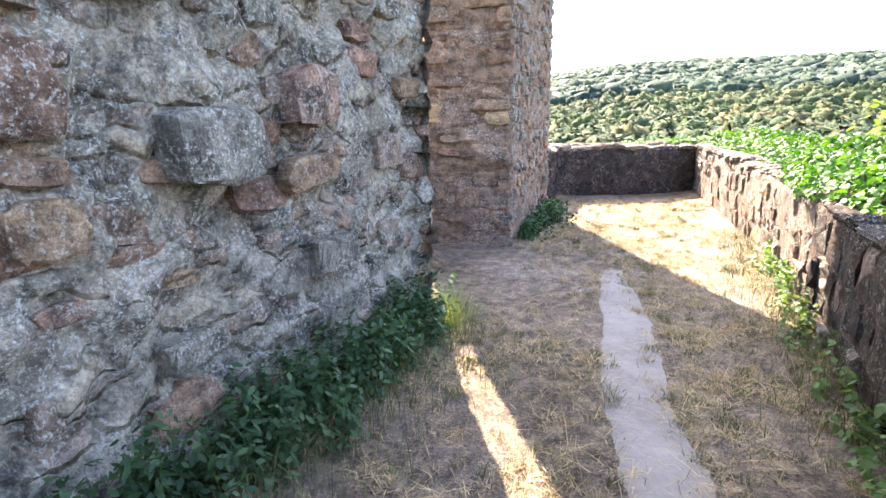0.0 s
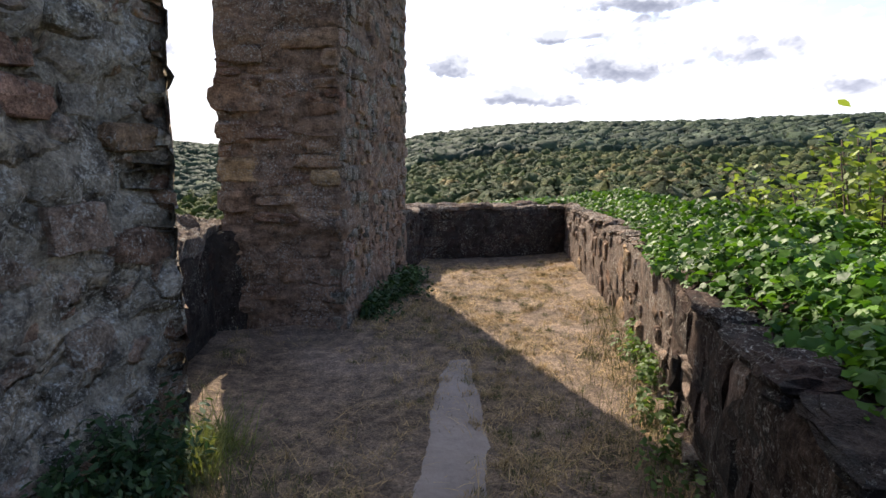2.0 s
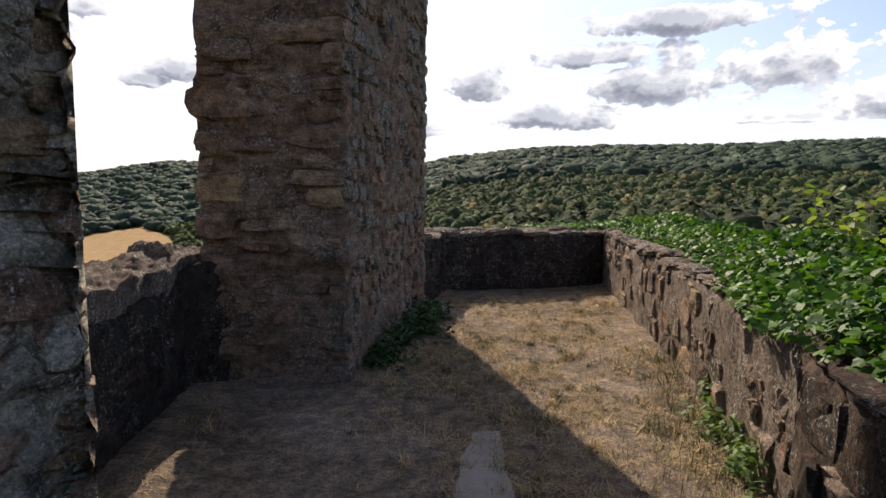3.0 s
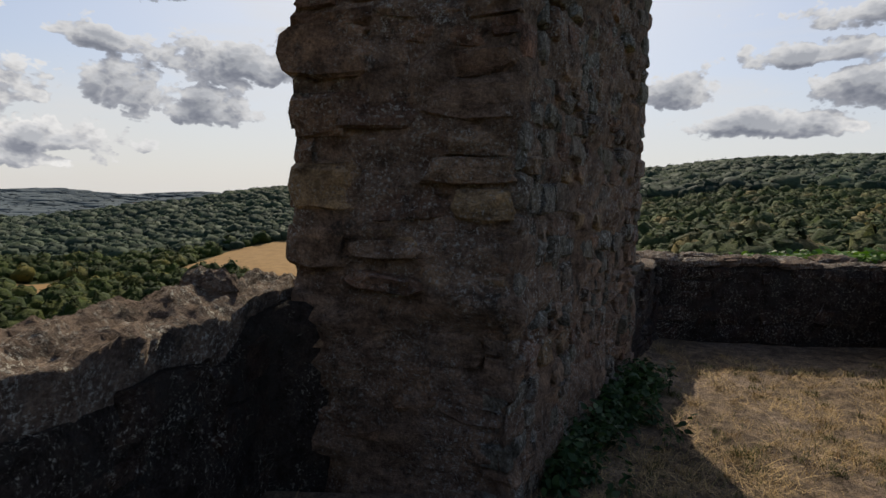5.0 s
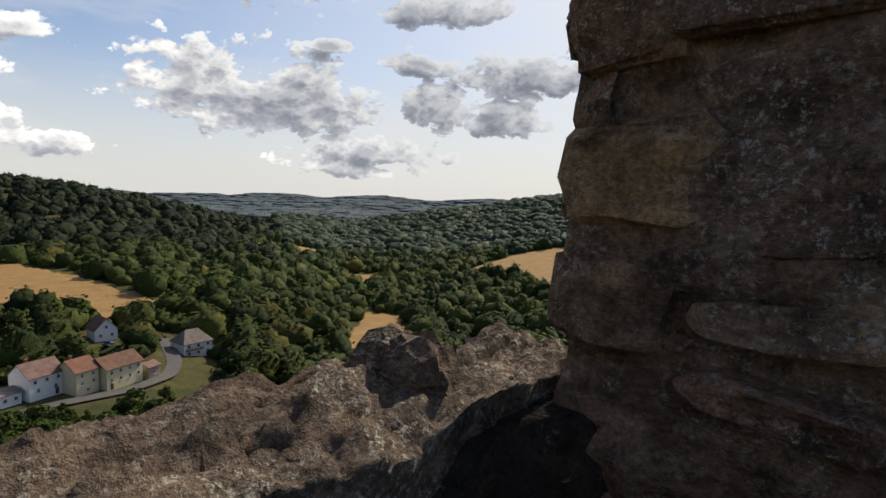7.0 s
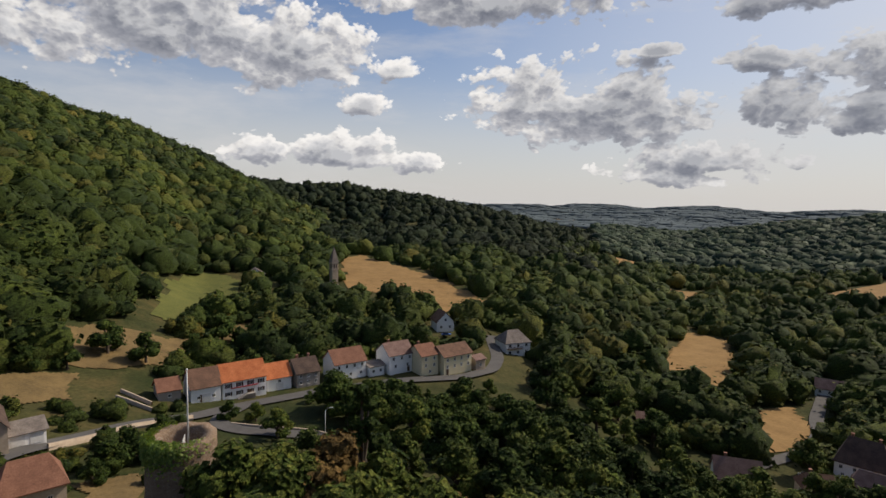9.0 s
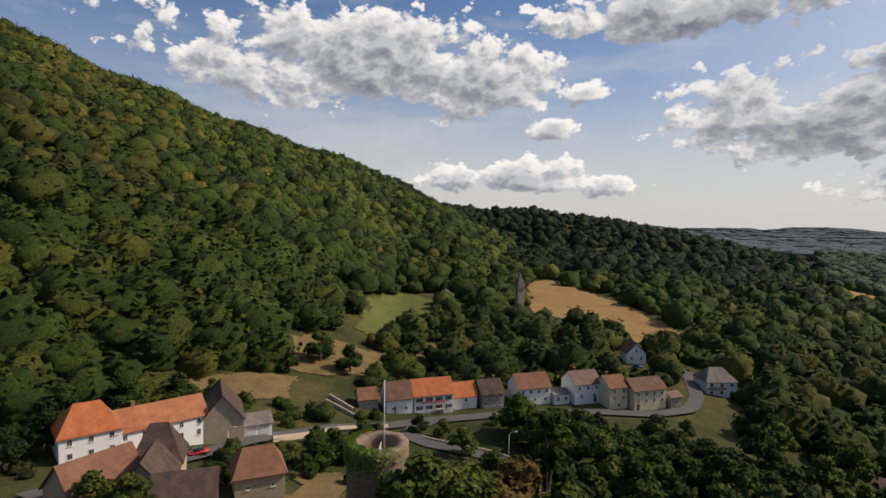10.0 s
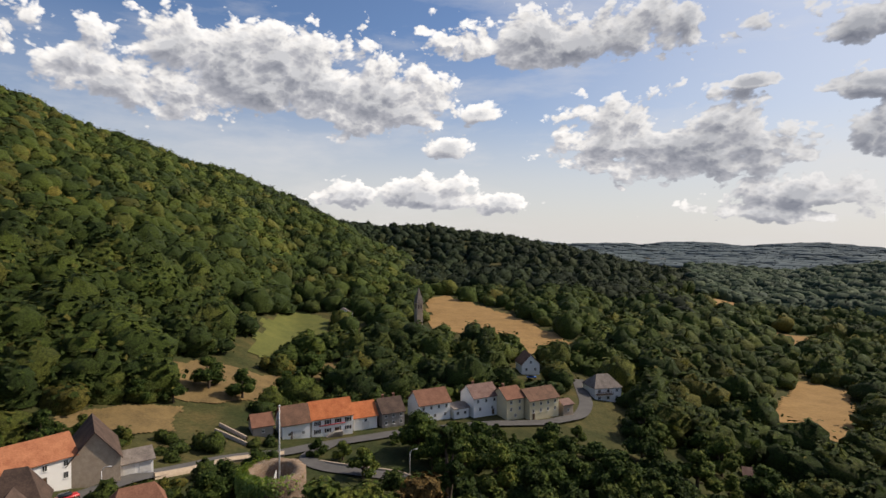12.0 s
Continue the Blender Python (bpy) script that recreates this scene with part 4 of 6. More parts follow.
def shrub(at, height, radius, count, leaf, label, seed):
    """A shrub: a short stem, limbs to each spray, and long leaves hanging from the sprays."""
    g = np.random.default_rng(seed)
    ob = tagged(new("shrub"), label, "shrub")
    ob.location = at
    bm = bmesh.new()
    limb(bm, (0, 0, 0), (0.05, 0, height * 0.45), 0.06, 0.045)
    pts, nrm = [], []
    tips = 120
    for k in range(tips):
        a, e = g.uniform(0, 2 * np.pi), g.uniform(0.05, 1.0) ** 1.3
        tip = np.array([np.cos(a) * radius * (1.1 - 0.7 * e) * g.uniform(0.5, 1), np.sin(a) * radius * (1.1 - 0.7 * e) * g.uniform(0.5, 1), height * (0.45 + 0.55 * e)])
        root = np.array([0.05, 0, height * g.uniform(0.2, 0.45)])
        limb(bm, root, tip, 0.018, 0.005, 5)
        for _ in range(count // tips):
            f = g.uniform(0.2, 1.03)
            pts.append(root + (tip - root) * f + g.normal(0, 0.085, 3))
            nrm.append((g.normal(0, 0.5), g.normal(0, 0.5), 1))
    part("stem", bm, M_BARK, ob)
    v, f = leaves(np.array(pts), np.array(nrm), g.uniform(0.7, 1.3, len(pts)) * leaf, LONG_SHAPE * (1.7, 1, 1), g, np.array([0, 0, -0.4]))
    link_data("leaves", raw_mesh("leaves", v, f), M_SHRUB, ob, smooth=False)
    return ob


shrub((5.0, 5.8, -2.2), 4.2, 1.5, 21000, 0.085, "tall yellow-green leafy shrub behind the parapet", 3)
shrub((5.7, 7.9, -2.4), 3.9, 1.6, 13000, 0.09, "lower yellow-green leafy shrub behind the parapet", 4)
shrub((4.5, 4.3, -2.2), 3.85, 1.15, 12000, 0.085, "yellow-green shrub close behind the creeper", 6)


# ---- fields and roads on the land ----
def inside(poly, x, y):
    x, y = np.asarray(x, dtype=float), np.asarray(y, dtype=float)
    hit = np.zeros(x.shape, dtype=bool)
    for (x0, y0), (x1, y1) in zip(poly, poly[1:] + poly[:1]):
        hit ^= ((y0 > y) != (y1 > y)) & (x < (x1 - x0) * (y - y0) / (y1 - y0 + 1e-9) + x0)
    return hit


def grown(poly, m):
    cx, cy = sum(p[0] for p in poly) / len(poly), sum(p[1] for p in poly) / len(poly)
    return [(x + (x - cx) / math.hypot(x - cx, y - cy) * m, y + (y - cy) / math.hypot(x - cx, y - cy) * m) for x, y in poly]


FIELDS = {
    "meadow": [(-255, -42), (-321, -46), (-365, -37), (-362, -13), (-332, -8), (-277, -20), (-243, -34)],
    "stubble_a": [(-438, 58), (-460, 77), (-380, 110), (-299, 128), (-266, 113), (-274, 86), (-340, 47)],
    "stubble_b": [(-557, 328), (-585, 400), (-596, 455), (-540, 412), (-522, 316)],
    "stubble_c": [(-480, 385), (-446, 407), (-390, 360), (-412, 336)],
    "stubble_d": [(-316, 274), (-288, 288), (-213, 227), (-196, 203), (-199, 176), (-184, 147), (-245, 201)],
    "stubble_e": [(-184, 205), (-179, 219), (-158, 207), (-144, 183), (-138, 152), (-173, 189)],
    "stubble_f": [(-382, 466), (-390, 585), (-298, 700), (-238, 628), (-204, 549), (-188, 405), (-196, 370), (-239, 403), (-302, 463)],
    "stubble_g": [spot(52, 1480), spot(55, 1500), spot(55.5, 1680), spot(52.5, 1640)],
    "stubble_h": [spot(46.5, 1750), spot(49.5, 1700), spot(49, 2000), spot(46, 2050)],
    "stubble_i": [spot(38, 2000), spot(42, 1900), spot(42.5, 2500), spot(37, 2600)],
    "stubble_j": [spot(59, 1700), spot(63, 1750), spot(62, 2200), spot(59, 2150)],
    "stubble_k": [spot(31, 1900), spot(34.5, 1950), spot(35, 2300), spot(31, 2300)],
    "straw_a": [(-160, -72), (-181, -46), (-161, -41), (-145, -57), (-148, -66)],
    "straw_b": [(-228, -57), (-221, -35), (-268, 0), (-250, 2), (-196, -27), (-200, -52)],
    "straw_c": [(-108, -28), (-114, -16), (-94, -14), (-92, -23)],
    "straw_e": [spot(108, 195), spot(108.5, 226), spot(102, 236), spot(98, 226), spot(98.5, 204), spot(104, 190)],
    "straw_d": [(-150, -92), (-157, -80), (-147, -73), (-142, -86)],
}
M_STUBBLE = simple("stubble_field", (0.19, 0.112, 0.042), (0.35, 0.22, 0.088), 0.11, 0.95, 0.5, 0.4)
M_MEADOW = simple("mown_meadow", (0.065, 0.08, 0.02), (0.15, 0.15, 0.04), 0.12, 0.95, 0.4, 0.3)
M_STRAWSLOPE = simple("straw_slope", (0.09, 0.065, 0.03), (0.24, 0.165, 0.07), 0.2, 0.95, 0.6, 0.5)
M_ASPHALT = simple("asphalt_road", (0.075, 0.072, 0.071), (0.125, 0.12, 0.117), 0.3, 0.9, 0.2, 0.02)


def draped(name, poly, mat, label, category, lift=0.35, step=4.0):
    xs, ys = [p[0] for p in poly], [p[1] for p in poly]
    gx, gy = np.arange(min(xs), max(xs) + step, step), np.arange(min(ys), max(ys) + step, step)
    X, Y = np.meshgrid(gx, gy, indexing="ij")
    wob = 2.5 * np.sin(X * 0.21 + Y * 0.1) + 1.8 * np.sin(Y * 0.27 - X * 0.13)
    ok = inside(poly, X + wob * 0.6, Y - wob * 0.6)
    cells = ok[:-1, :-1] & ok[1:, :-1] & ok[:-1, 1:] & ok[1:, 1:]
    f = grid_faces(len(gx), len(gy))[cells.ravel()][:, ::-1]
    v = np.stack([X, Y, land(X, Y) + lift], -1).reshape(-1, 3)
    used = np.unique(f)
    remap = np.full(len(v), -1)
    remap[used] = np.arange(len(used))
    return tagged(link_data(name, raw_mesh(name, v[used], remap[f]), mat), label, category, kind="structure")


for _name, _poly in FIELDS.items():
    if _name == "meadow":
        draped("meadow", _poly, M_MEADOW, "mown olive-green meadow below the woods", "meadow", 0.35, 2.5)
    elif _name.startswith("stubble"):
        draped("field", _poly, M_STUBBLE, "harvested golden-brown stubble field among trees", "field", 0.4 if abs(_poly[0][0]) + abs(_poly[0][1]) < 1400 else 3.0, 3.0 if abs(_poly[0][0]) + abs(_poly[0][1]) < 1400 else 14.0)
    else:
        draped("field", _poly, M_STRAWSLOPE, "steep slope of long dry yellow grass", "field", 0.3, 0.9)

ROADS = {
    "village_street": ([(-85, -62), (-108, -49), (-123, -42), (-138, -31), (-150, -18), (-164, -1), (-174, 22), (-179, 47), (-181, 71), (-189, 84), (-203, 92), (-232, 100)], 5.0),
    "castle_road": ([(-164, -1), (-150, -8), (-143, -4), (-139, 6), (-136, 16), (-124, 26), (-110, 30)], 4.5),
    "valley_road": ([(-118, 118), (-133, 140), (-139, 162), (-143, 182), (-152, 199), (-166, 214), (-200, 262)], 5.0),
}


def road_line(pts, step=2.0):
    out = []
    for (x0, y0), (x1, y1) in zip(pts, pts[1:]):
        n = max(1, int(math.hypot(x1 - x0, y1 - y0) / step))
        out += [(x0 + (x1 - x0) * i / n, y0 + (y1 - y0) * i / n) for i in range(n)]
    a = np.array(out + [pts[-1]])
    for _ in range(6):
        a[1:-1] = (a[:-2] + 2 * a[1:-1] + a[2:]) / 4
    return a


ROAD_POINTS = []
for _name, (_pts, _w) in ROADS.items():
    _c = road_line(_pts)
    ROAD_POINTS.append(_c)
    _t = np.gradient(_c, axis=0)
    _t /= np.linalg.norm(_t, axis=1, keepdims=True)
    _nr = np.stack([_t[:, 1], -_t[:, 0]], 1)
    _U = np.linspace(-0.5, 0.5, 5)
    _P = _c[:, None, :] + _nr[:, None, :] * (_U * _w)[None, :, None]
    _zz = land(_c[:, 0], _c[:, 1])[:, None] * 0.7 + land(_P[..., 0], _P[..., 1]) * 0.3 + 0.55
    tagged(link_data("road", raw_mesh("road", np.concatenate([_P, _zz[..., None]], 2).reshape(-1, 3), grid_faces(len(_c), 5)[:, ::-1]), M_ASPHALT), "narrow grey asphalt road through the village", "road", kind="structure")
ROAD_POINTS = np.concatenate(ROAD_POINTS)

# ---- woods ----
HOUSE_SPOTS = []          # filled below: (x, y, radius) kept free of trees


def keep_free(x, y, margin=0.0):
    ok = np.ones(len(x), dtype=bool)
    for poly in FIELDS.values():
        ok &= ~inside(grown(poly, 2.0 + margin), x, y)
    for hx, hy, hr in HOUSE_SPOTS:
        ok &= np.hypot(x - hx, y - hy) > hr + margin
    for k in range(0, len(ROAD_POINTS), 2):
        ok &= np.hypot(x - ROAD_POINTS[k, 0], y - ROAD_POINTS[k, 1]) > 5.5 + margin
    return ok


def blob(nu, nv, seed, quads, tall=1.0, rough=0.3, low=0.72):
    """An uneven crown of unit radius that stands on its foot: a lumpy skin with loose leaf clumps round it."""
    g = np.random.default_rng(seed)
    u, v = np.linspace(0, 2 * np.pi, nu, endpoint=False), np.linspace(0.04, low, nv) * np.pi
    V, U = np.meshgrid(v, u, indexing="ij")
    lobes = g.normal(size=(6, 3))
    lobes /= np.linalg.norm(lobes, axis=1, keepdims=True)
    d = np.stack([np.sin(V) * np.cos(U), np.sin(V) * np.sin(U), np.cos(V)], -1)
    r = 0.72 + rough * np.max(np.clip(d @ lobes.T, 0, 1) ** 3, axis=-1) + g.normal(0, 0.13, V.shape)
    p = d * r[..., None]
    p[..., 2] *= tall
    verts = p.reshape(-1, 3)
    f = [((i + 1) * nu + j, (i + 1) * nu + (j + 1) % nu, i * nu + (j + 1) % nu, i * nu + j) for i in range(nv - 1) for j in range(nu)]
    if quads:
        k = g.integers(0, nu * (nv - 1), quads)
        c = verts[k] * g.uniform(0.95, 1.18, (quads, 1)) + g.normal(0, 0.06, (quads, 3))
        fr = frames(verts[k] + g.normal(0, 0.5, (quads, 3)), g)
        s = g.uniform(0.05, 0.125, quads)
        q = np.array([(-1, -1, 0), (1, -1, 0.2), (1, 1, 0), (-1, 1, 0.2)])
        qv = np.einsum("nij,kj->nki", fr, q) * s[:, None, None] + c[:, None, :]
        f += [(nu * nv + 4 * i, nu * nv + 4 * i + 1, nu * nv + 4 * i + 2, nu * nv + 4 * i + 3) for i in range(quads)]
        verts = np.concatenate([verts, qv.reshape(-1, 3)])
    verts[:, 2] += 0.62 * tall
    return verts, np.array(f)


def fir(seed, levels=5, seg=8):
    """A fir: jagged skirts of boughs, narrowing upwards."""
    g = np.random.default_rng(seed)
    verts, f = [], []
    for k in range(levels):
        z0, z1 = 2.6 * k / levels, 2.6 * (k + 1.75) / levels
        r = 0.62 * (1 - k / levels) + 0.06
        base = len(verts)
        verts.append((0, 0, min(2.9, z1)))
        for j in range(seg):
            a = 2 * np.pi * (j + 0.5 * (k % 2)) / seg
            rr = r * (g.uniform(0.75, 1.2))
            verts.append((rr * np.cos(a), rr * np.sin(a), z0 + g.uniform(-0.1, 0.1)))
        f += [(base, base + 1 + j, base + 1 + (j + 1) % seg, base + 1 + (j + 1) % seg) for j in range(seg)]
    return np.array(verts), np.array([q[:3] + (q[2],) for q in f])


def woods_material(name, stops, lo=0.3, hi=1.55, relief=1.3):
    m, nt, b = material(name, 0.8, 0.15)
    rnd = nt.nodes.new("ShaderNodeNewGeometry").outputs["Random Per Island"]
    col = ramp_of(nt, rnd, stops)
    col = mixed(nt, 1.0, col, ramp_of(nt, noise_of(nt, 0.018, 5, 0.6, False), [(0.34, (0.6, 0.64, 0.62)), (0.66, (1.5, 1.36, 1.05))]), "MULTIPLY")
    fine = noise_of(nt, 1.5, 6, 0.8, False)
    col = mixed(nt, 1.0, col, ramp_of(nt, fine, [(0.38, (lo, lo * 1.05, lo * 1.05)), (0.62, (hi, hi * 0.98, hi * 0.86))]), "MULTIPLY")
    nt.links.new(col, b.inputs["Base Color"])
    bumped(nt, b, fine, 1.0, relief)
    return m


M_WOODS = woods_material("broadleaf_crowns", [(0.0, (0.026, 0.048, 0.013)), (0.4, (0.046, 0.074, 0.018)), (0.75, (0.066, 0.096, 0.022)), (0.94, (0.095, 0.11, 0.028)), (1.0, (0.13, 0.122, 0.032))])
# bluish and low in contrast: distance haze is put into the crown colour
M_FAR_HAZE = woods_material("hazy_far_crowns", [(0.0, (0.028, 0.05, 0.038)), (0.6, (0.04, 0.066, 0.05)), (1.0, (0.056, 0.08, 0.057))], 0.6, 1.25, 0.5)
# yellower crowns: the sunlit patch of the upper hill is in the colour
M_OLIVE_SUNLIT = woods_material("sunlit_olive_crowns", [(0.0, (0.062, 0.074, 0.02)), (0.5, (0.10, 0.105, 0.027)), (1.0, (0.15, 0.135, 0.036))])
# grey-blue base colour stands in for haze over the farthest hills
M_HORIZON_HAZE = simple("hazy_horizon_crowns", (0.06, 0.085, 0.10), (0.09, 0.115, 0.125), 0.004, 0.95, 0, 0)
# fir green, deepened to carry the cloud shadow on the ridge
M_FIRS_SHADED = woods_material("cloud_shaded_fir_crowns", [(0.0, (0.011, 0.023, 0.013)), (0.6, (0.02, 0.035, 0.018)), (1.0, (0.035, 0.048, 0.022))])
M_SCRUB = woods_material("scrub_crowns", [(0.0, (0.04, 0.068, 0.028)), (0.5, (0.062, 0.09, 0.04)), (0.85, (0.09, 0.108, 0.05)), (1.0, (0.15, 0.13, 0.065))], 0.45, 1.3, 0.6)

NEAR_CROWNS = [blob(11, 7, 300 + k, 90, 0.85 + 0.09 * k, 0.5) for k in range(6)]
MID_CROWNS = [blob(8, 5, 320 + k, 30, 0.85 + 0.09 * k, 0.45) for k in range(6)]
FAR_CROWNS = [blob(6, 4, 340 + k, 7, 0.8 + 0.1 * k, 0.4) for k in range(4)]
FIRS = [fir(360 + k) for k in range(3)]


def plant(name, spots, templates, mat, label, category, size, wide=1.4, sink=0.1, smooth=True):
    """One object of many crowns at spots (n, 2)."""
    n = len(spots)
    which = rng.integers(0, len(templates), n)
    scale = size * rng.uniform(0.55, 1.4, n)
    turn = rng.uniform(0, 2 * np.pi, n)
    z = land(spots[:, 0], spots[:, 1])
    verts, faces, base = [], [], 0
    for t, (tv, tf) in enumerate(templates):
        k = np.where(which == t)[0]
        if not len(k):
            continue
        c, s = np.cos(turn[k]), np.sin(turn[k])
        x = (tv[None, :, 0] * c[:, None] - tv[None, :, 1] * s[:, None]) * scale[k][:, None] * wide + spots[k, 0][:, None]
        y = (tv[None, :, 0] * s[:, None] + tv[None, :, 1] * c[:, None]) * scale[k][:, None] * wide + spots[k, 1][:, None]
        zz = (tv[None, :, 2] - sink) * scale[k][:, None] + z[k][:, None]
        verts.append(np.stack([x, y, zz], -1).reshape(-1, 3))
        faces.append((tf[None] + (np.arange(len(k)) * len(tv))[:, None, None] + base).reshape(-1, tf.shape[1]))
        base += len(k) * len(tv)
    me = raw_mesh(name, np.concatenate(verts), np.concatenate(faces))
    return tagged(link_data(name, me, mat, smooth=smooth), label, category, kind="stuff")


def sites(az0, az1, r0, r1, spacing, patch=0.0, margin=0.0, clear=True):
    """Jittered spots over a sector of the land."""
    R = r1
    g = np.arange(-R, R, spacing)
    X, Y = np.meshgrid(g, g)
    X = X.ravel() + rng.uniform(-0.42, 0.42, X.size) * spacing
    Y = Y.ravel() + rng.uniform(-0.42, 0.42, Y.size) * spacing
    r, az = np.hypot(X, Y), np.degrees(np.arctan2(-X, Y))
    az = (az + 90) % 360 - 90
    k = (r > r0) & (r < r1) & (az > az0) & (az < az1)
    X, Y = X[k] + ORIGIN[0], Y[k] + ORIGIN[1]
    if patch:
        dens = 0.5 + 0.5 * np.sin(X * 0.043 + 2 * np.sin(Y * 0.021)) * np.sin(Y * 0.05 + 1.3 * np.sin(X * 0.03))
        k = rng.random(len(X)) > patch * dens * 1.6
        X, Y = X[k], Y[k]
    if clear:
        k = keep_free(X, Y, margin)
        X, Y = X[k], Y[k]
    return np.stack([X, Y], 1)


# ---- the village ----
def roof_material(name, dark, light):
    """Clay tiles: fine courses as relief, with weathered patches."""
    m, nt, b = material(name, 0.85, 0.2)
    big, fine = noise_of(nt, 0.5, 5, 0.6, True), noise_of(nt, 4.0, 6, 0.7, True)
    col = ramp_of(nt, big, [(0.35, dark), (0.65, light)])
    col = mixed(nt, 1.0, col, ramp_of(nt, fine, [(0.3, (0.75, 0.74, 0.73)), (0.7, (1.2, 1.18, 1.15))]), "MULTIPLY")
    nt.links.new(col, b.inputs["Base Color"])
    bumped(nt, b, fine, 0.5, 0.08)
    return m


M_ROOF = {
    "orange": roof_material("orange_tiles", (0.36, 0.11, 0.042), (0.48, 0.165, 0.068)),
    "rust": roof_material("rust_tiles", (0.30, 0.115, 0.06), (0.42, 0.18, 0.095)),
    "brown": roof_material("brown_tiles", (0.12, 0.07, 0.05), (0.19, 0.108, 0.074)),
    "dark": roof_material("dark_tiles", (0.06, 0.042, 0.036), (0.11, 0.075, 0.06)),
    "redbrown": roof_material("red_brown_tiles", (0.17, 0.082, 0.055), (0.24, 0.12, 0.08)),
    "grey": roof_material("grey_tiles", (0.14, 0.12, 0.11), (0.23, 0.20, 0.18)),
    "mauve": roof_material("mauve_tiles", (0.15, 0.092, 0.08), (0.23, 0.15, 0.13)),
}
M_WALL = {
    "white": simple("white_render", (0.80, 0.79, 0.77), (0.88, 0.87, 0.85), 0.6, 0.9, 0.15, 0.02),
    "cream": simple("cream_render", (0.64, 0.55, 0.35), (0.76, 0.67, 0.45), 0.6, 0.9, 0.15, 0.02),
    "stone": simple("sandstone_rubble", (0.32, 0.25, 0.19), (0.52, 0.43, 0.33), 1.2, 0.95, 0.7, 0.08),
    "grey": simple("grey_render", (0.26, 0.23, 0.21), (0.36, 0.33, 0.30), 0.6, 0.9, 0.2, 0.02),
    "wood": simple("dark_boards", (0.05, 0.035, 0.025), (0.12, 0.08, 0.055), 1.0, 0.9, 0.3, 0.03),
}
M_GLASS, _nt, _b = material("window_glass", 0.08, 0.5)
_b.inputs["Base Color"].default_value = (0.02, 0.025, 0.03, 1)
M_FRAME = simple("painted_wood", (0.6, 0.59, 0.57), (0.75, 0.74, 0.72), 2.0, 0.6, 0, 0)
M_SHUTTER = simple("brown_shutter", (0.05, 0.03, 0.022), (0.09, 0.055, 0.04), 2.0, 0.7, 0, 0)
M_DOOR = simple("brown_door", (0.07, 0.04, 0.025), (0.13, 0.08, 0.05), 2.0, 0.6, 0, 0)
M_BRICKRED = simple("chimney_brick", (0.22, 0.10, 0.07), (0.34, 0.18, 0.13), 3.0, 0.9, 0.4, 0.03)
M_METAL = simple("painted_steel", (0.55, 0.55, 0.54), (0.72, 0.72, 0.70), 2.0, 0.45, 0, 0, 0.5)
M_FLOWER = simple("red_geraniums", (0.35, 0.03, 0.03), (0.55, 0.08, 0.07), 6.0, 0.8, 0.3, 0.02)


def window(house, x, z, w, h, y, shutters=False, sill=True):
    """A window in the front: frame, glazing bar and pane set back in the reveal."""
    bm = bmesh.new()
    t = 0.09
    loops = []
    for d, yy in ((0, y + 0.05), (0, y - 0.06), (t, y - 0.06), (t, y + 0.05)):
        loops.append([bm.verts.new(p) for p in ((x - w / 2 + d, yy, z + d), (x + w / 2 - d, yy, z + d), (x + w / 2 - d, yy, z + h - d), (x - w / 2 + d, yy, z + h - d))])
    for k in range(3):
        for i in range(4):
            bm.faces.new((loops[k][i], loops[k][(i + 1) % 4], loops[k + 1][(i + 1) % 4], loops[k + 1][i]))
    bmesh.ops.recalc_face_normals(bm, faces=bm.faces)
    win = part("window", bm, M_FRAME, house, smooth=False)
    pieces = [("glazing_bar", (x - t / 3, x + t / 3, y - 0.05, y + 0.04, z + t, z + h - t), M_FRAME), ("pane", (x - w / 2 + t, x + w / 2 - t, y - 0.02, y + 0.02, z + t, z + h - t), M_GLASS)]
    if sill:
        pieces.append(("sill", (x - w / 2 - 0.08, x + w / 2 + 0.08, y - 0.14, y + 0.02, z - 0.08, z), M_FRAME))
    for piece, size, mat in pieces:
        bm = bmesh.new()
        box(bm, *size)
        part(piece, bm, mat, win, smooth=False)
    if shutters:
        for s in (-1, 1):
            bm = bmesh.new()
            a, b2 = sorted((x + s * (w / 2 + 0.03), x + s * (w / 2 + 0.5)))
            box(bm, a, b2, y - 0.06, y, z, z + h)
            part("shutter", bm, M_SHUTTER, house, "dark brown shutter", smooth=False)


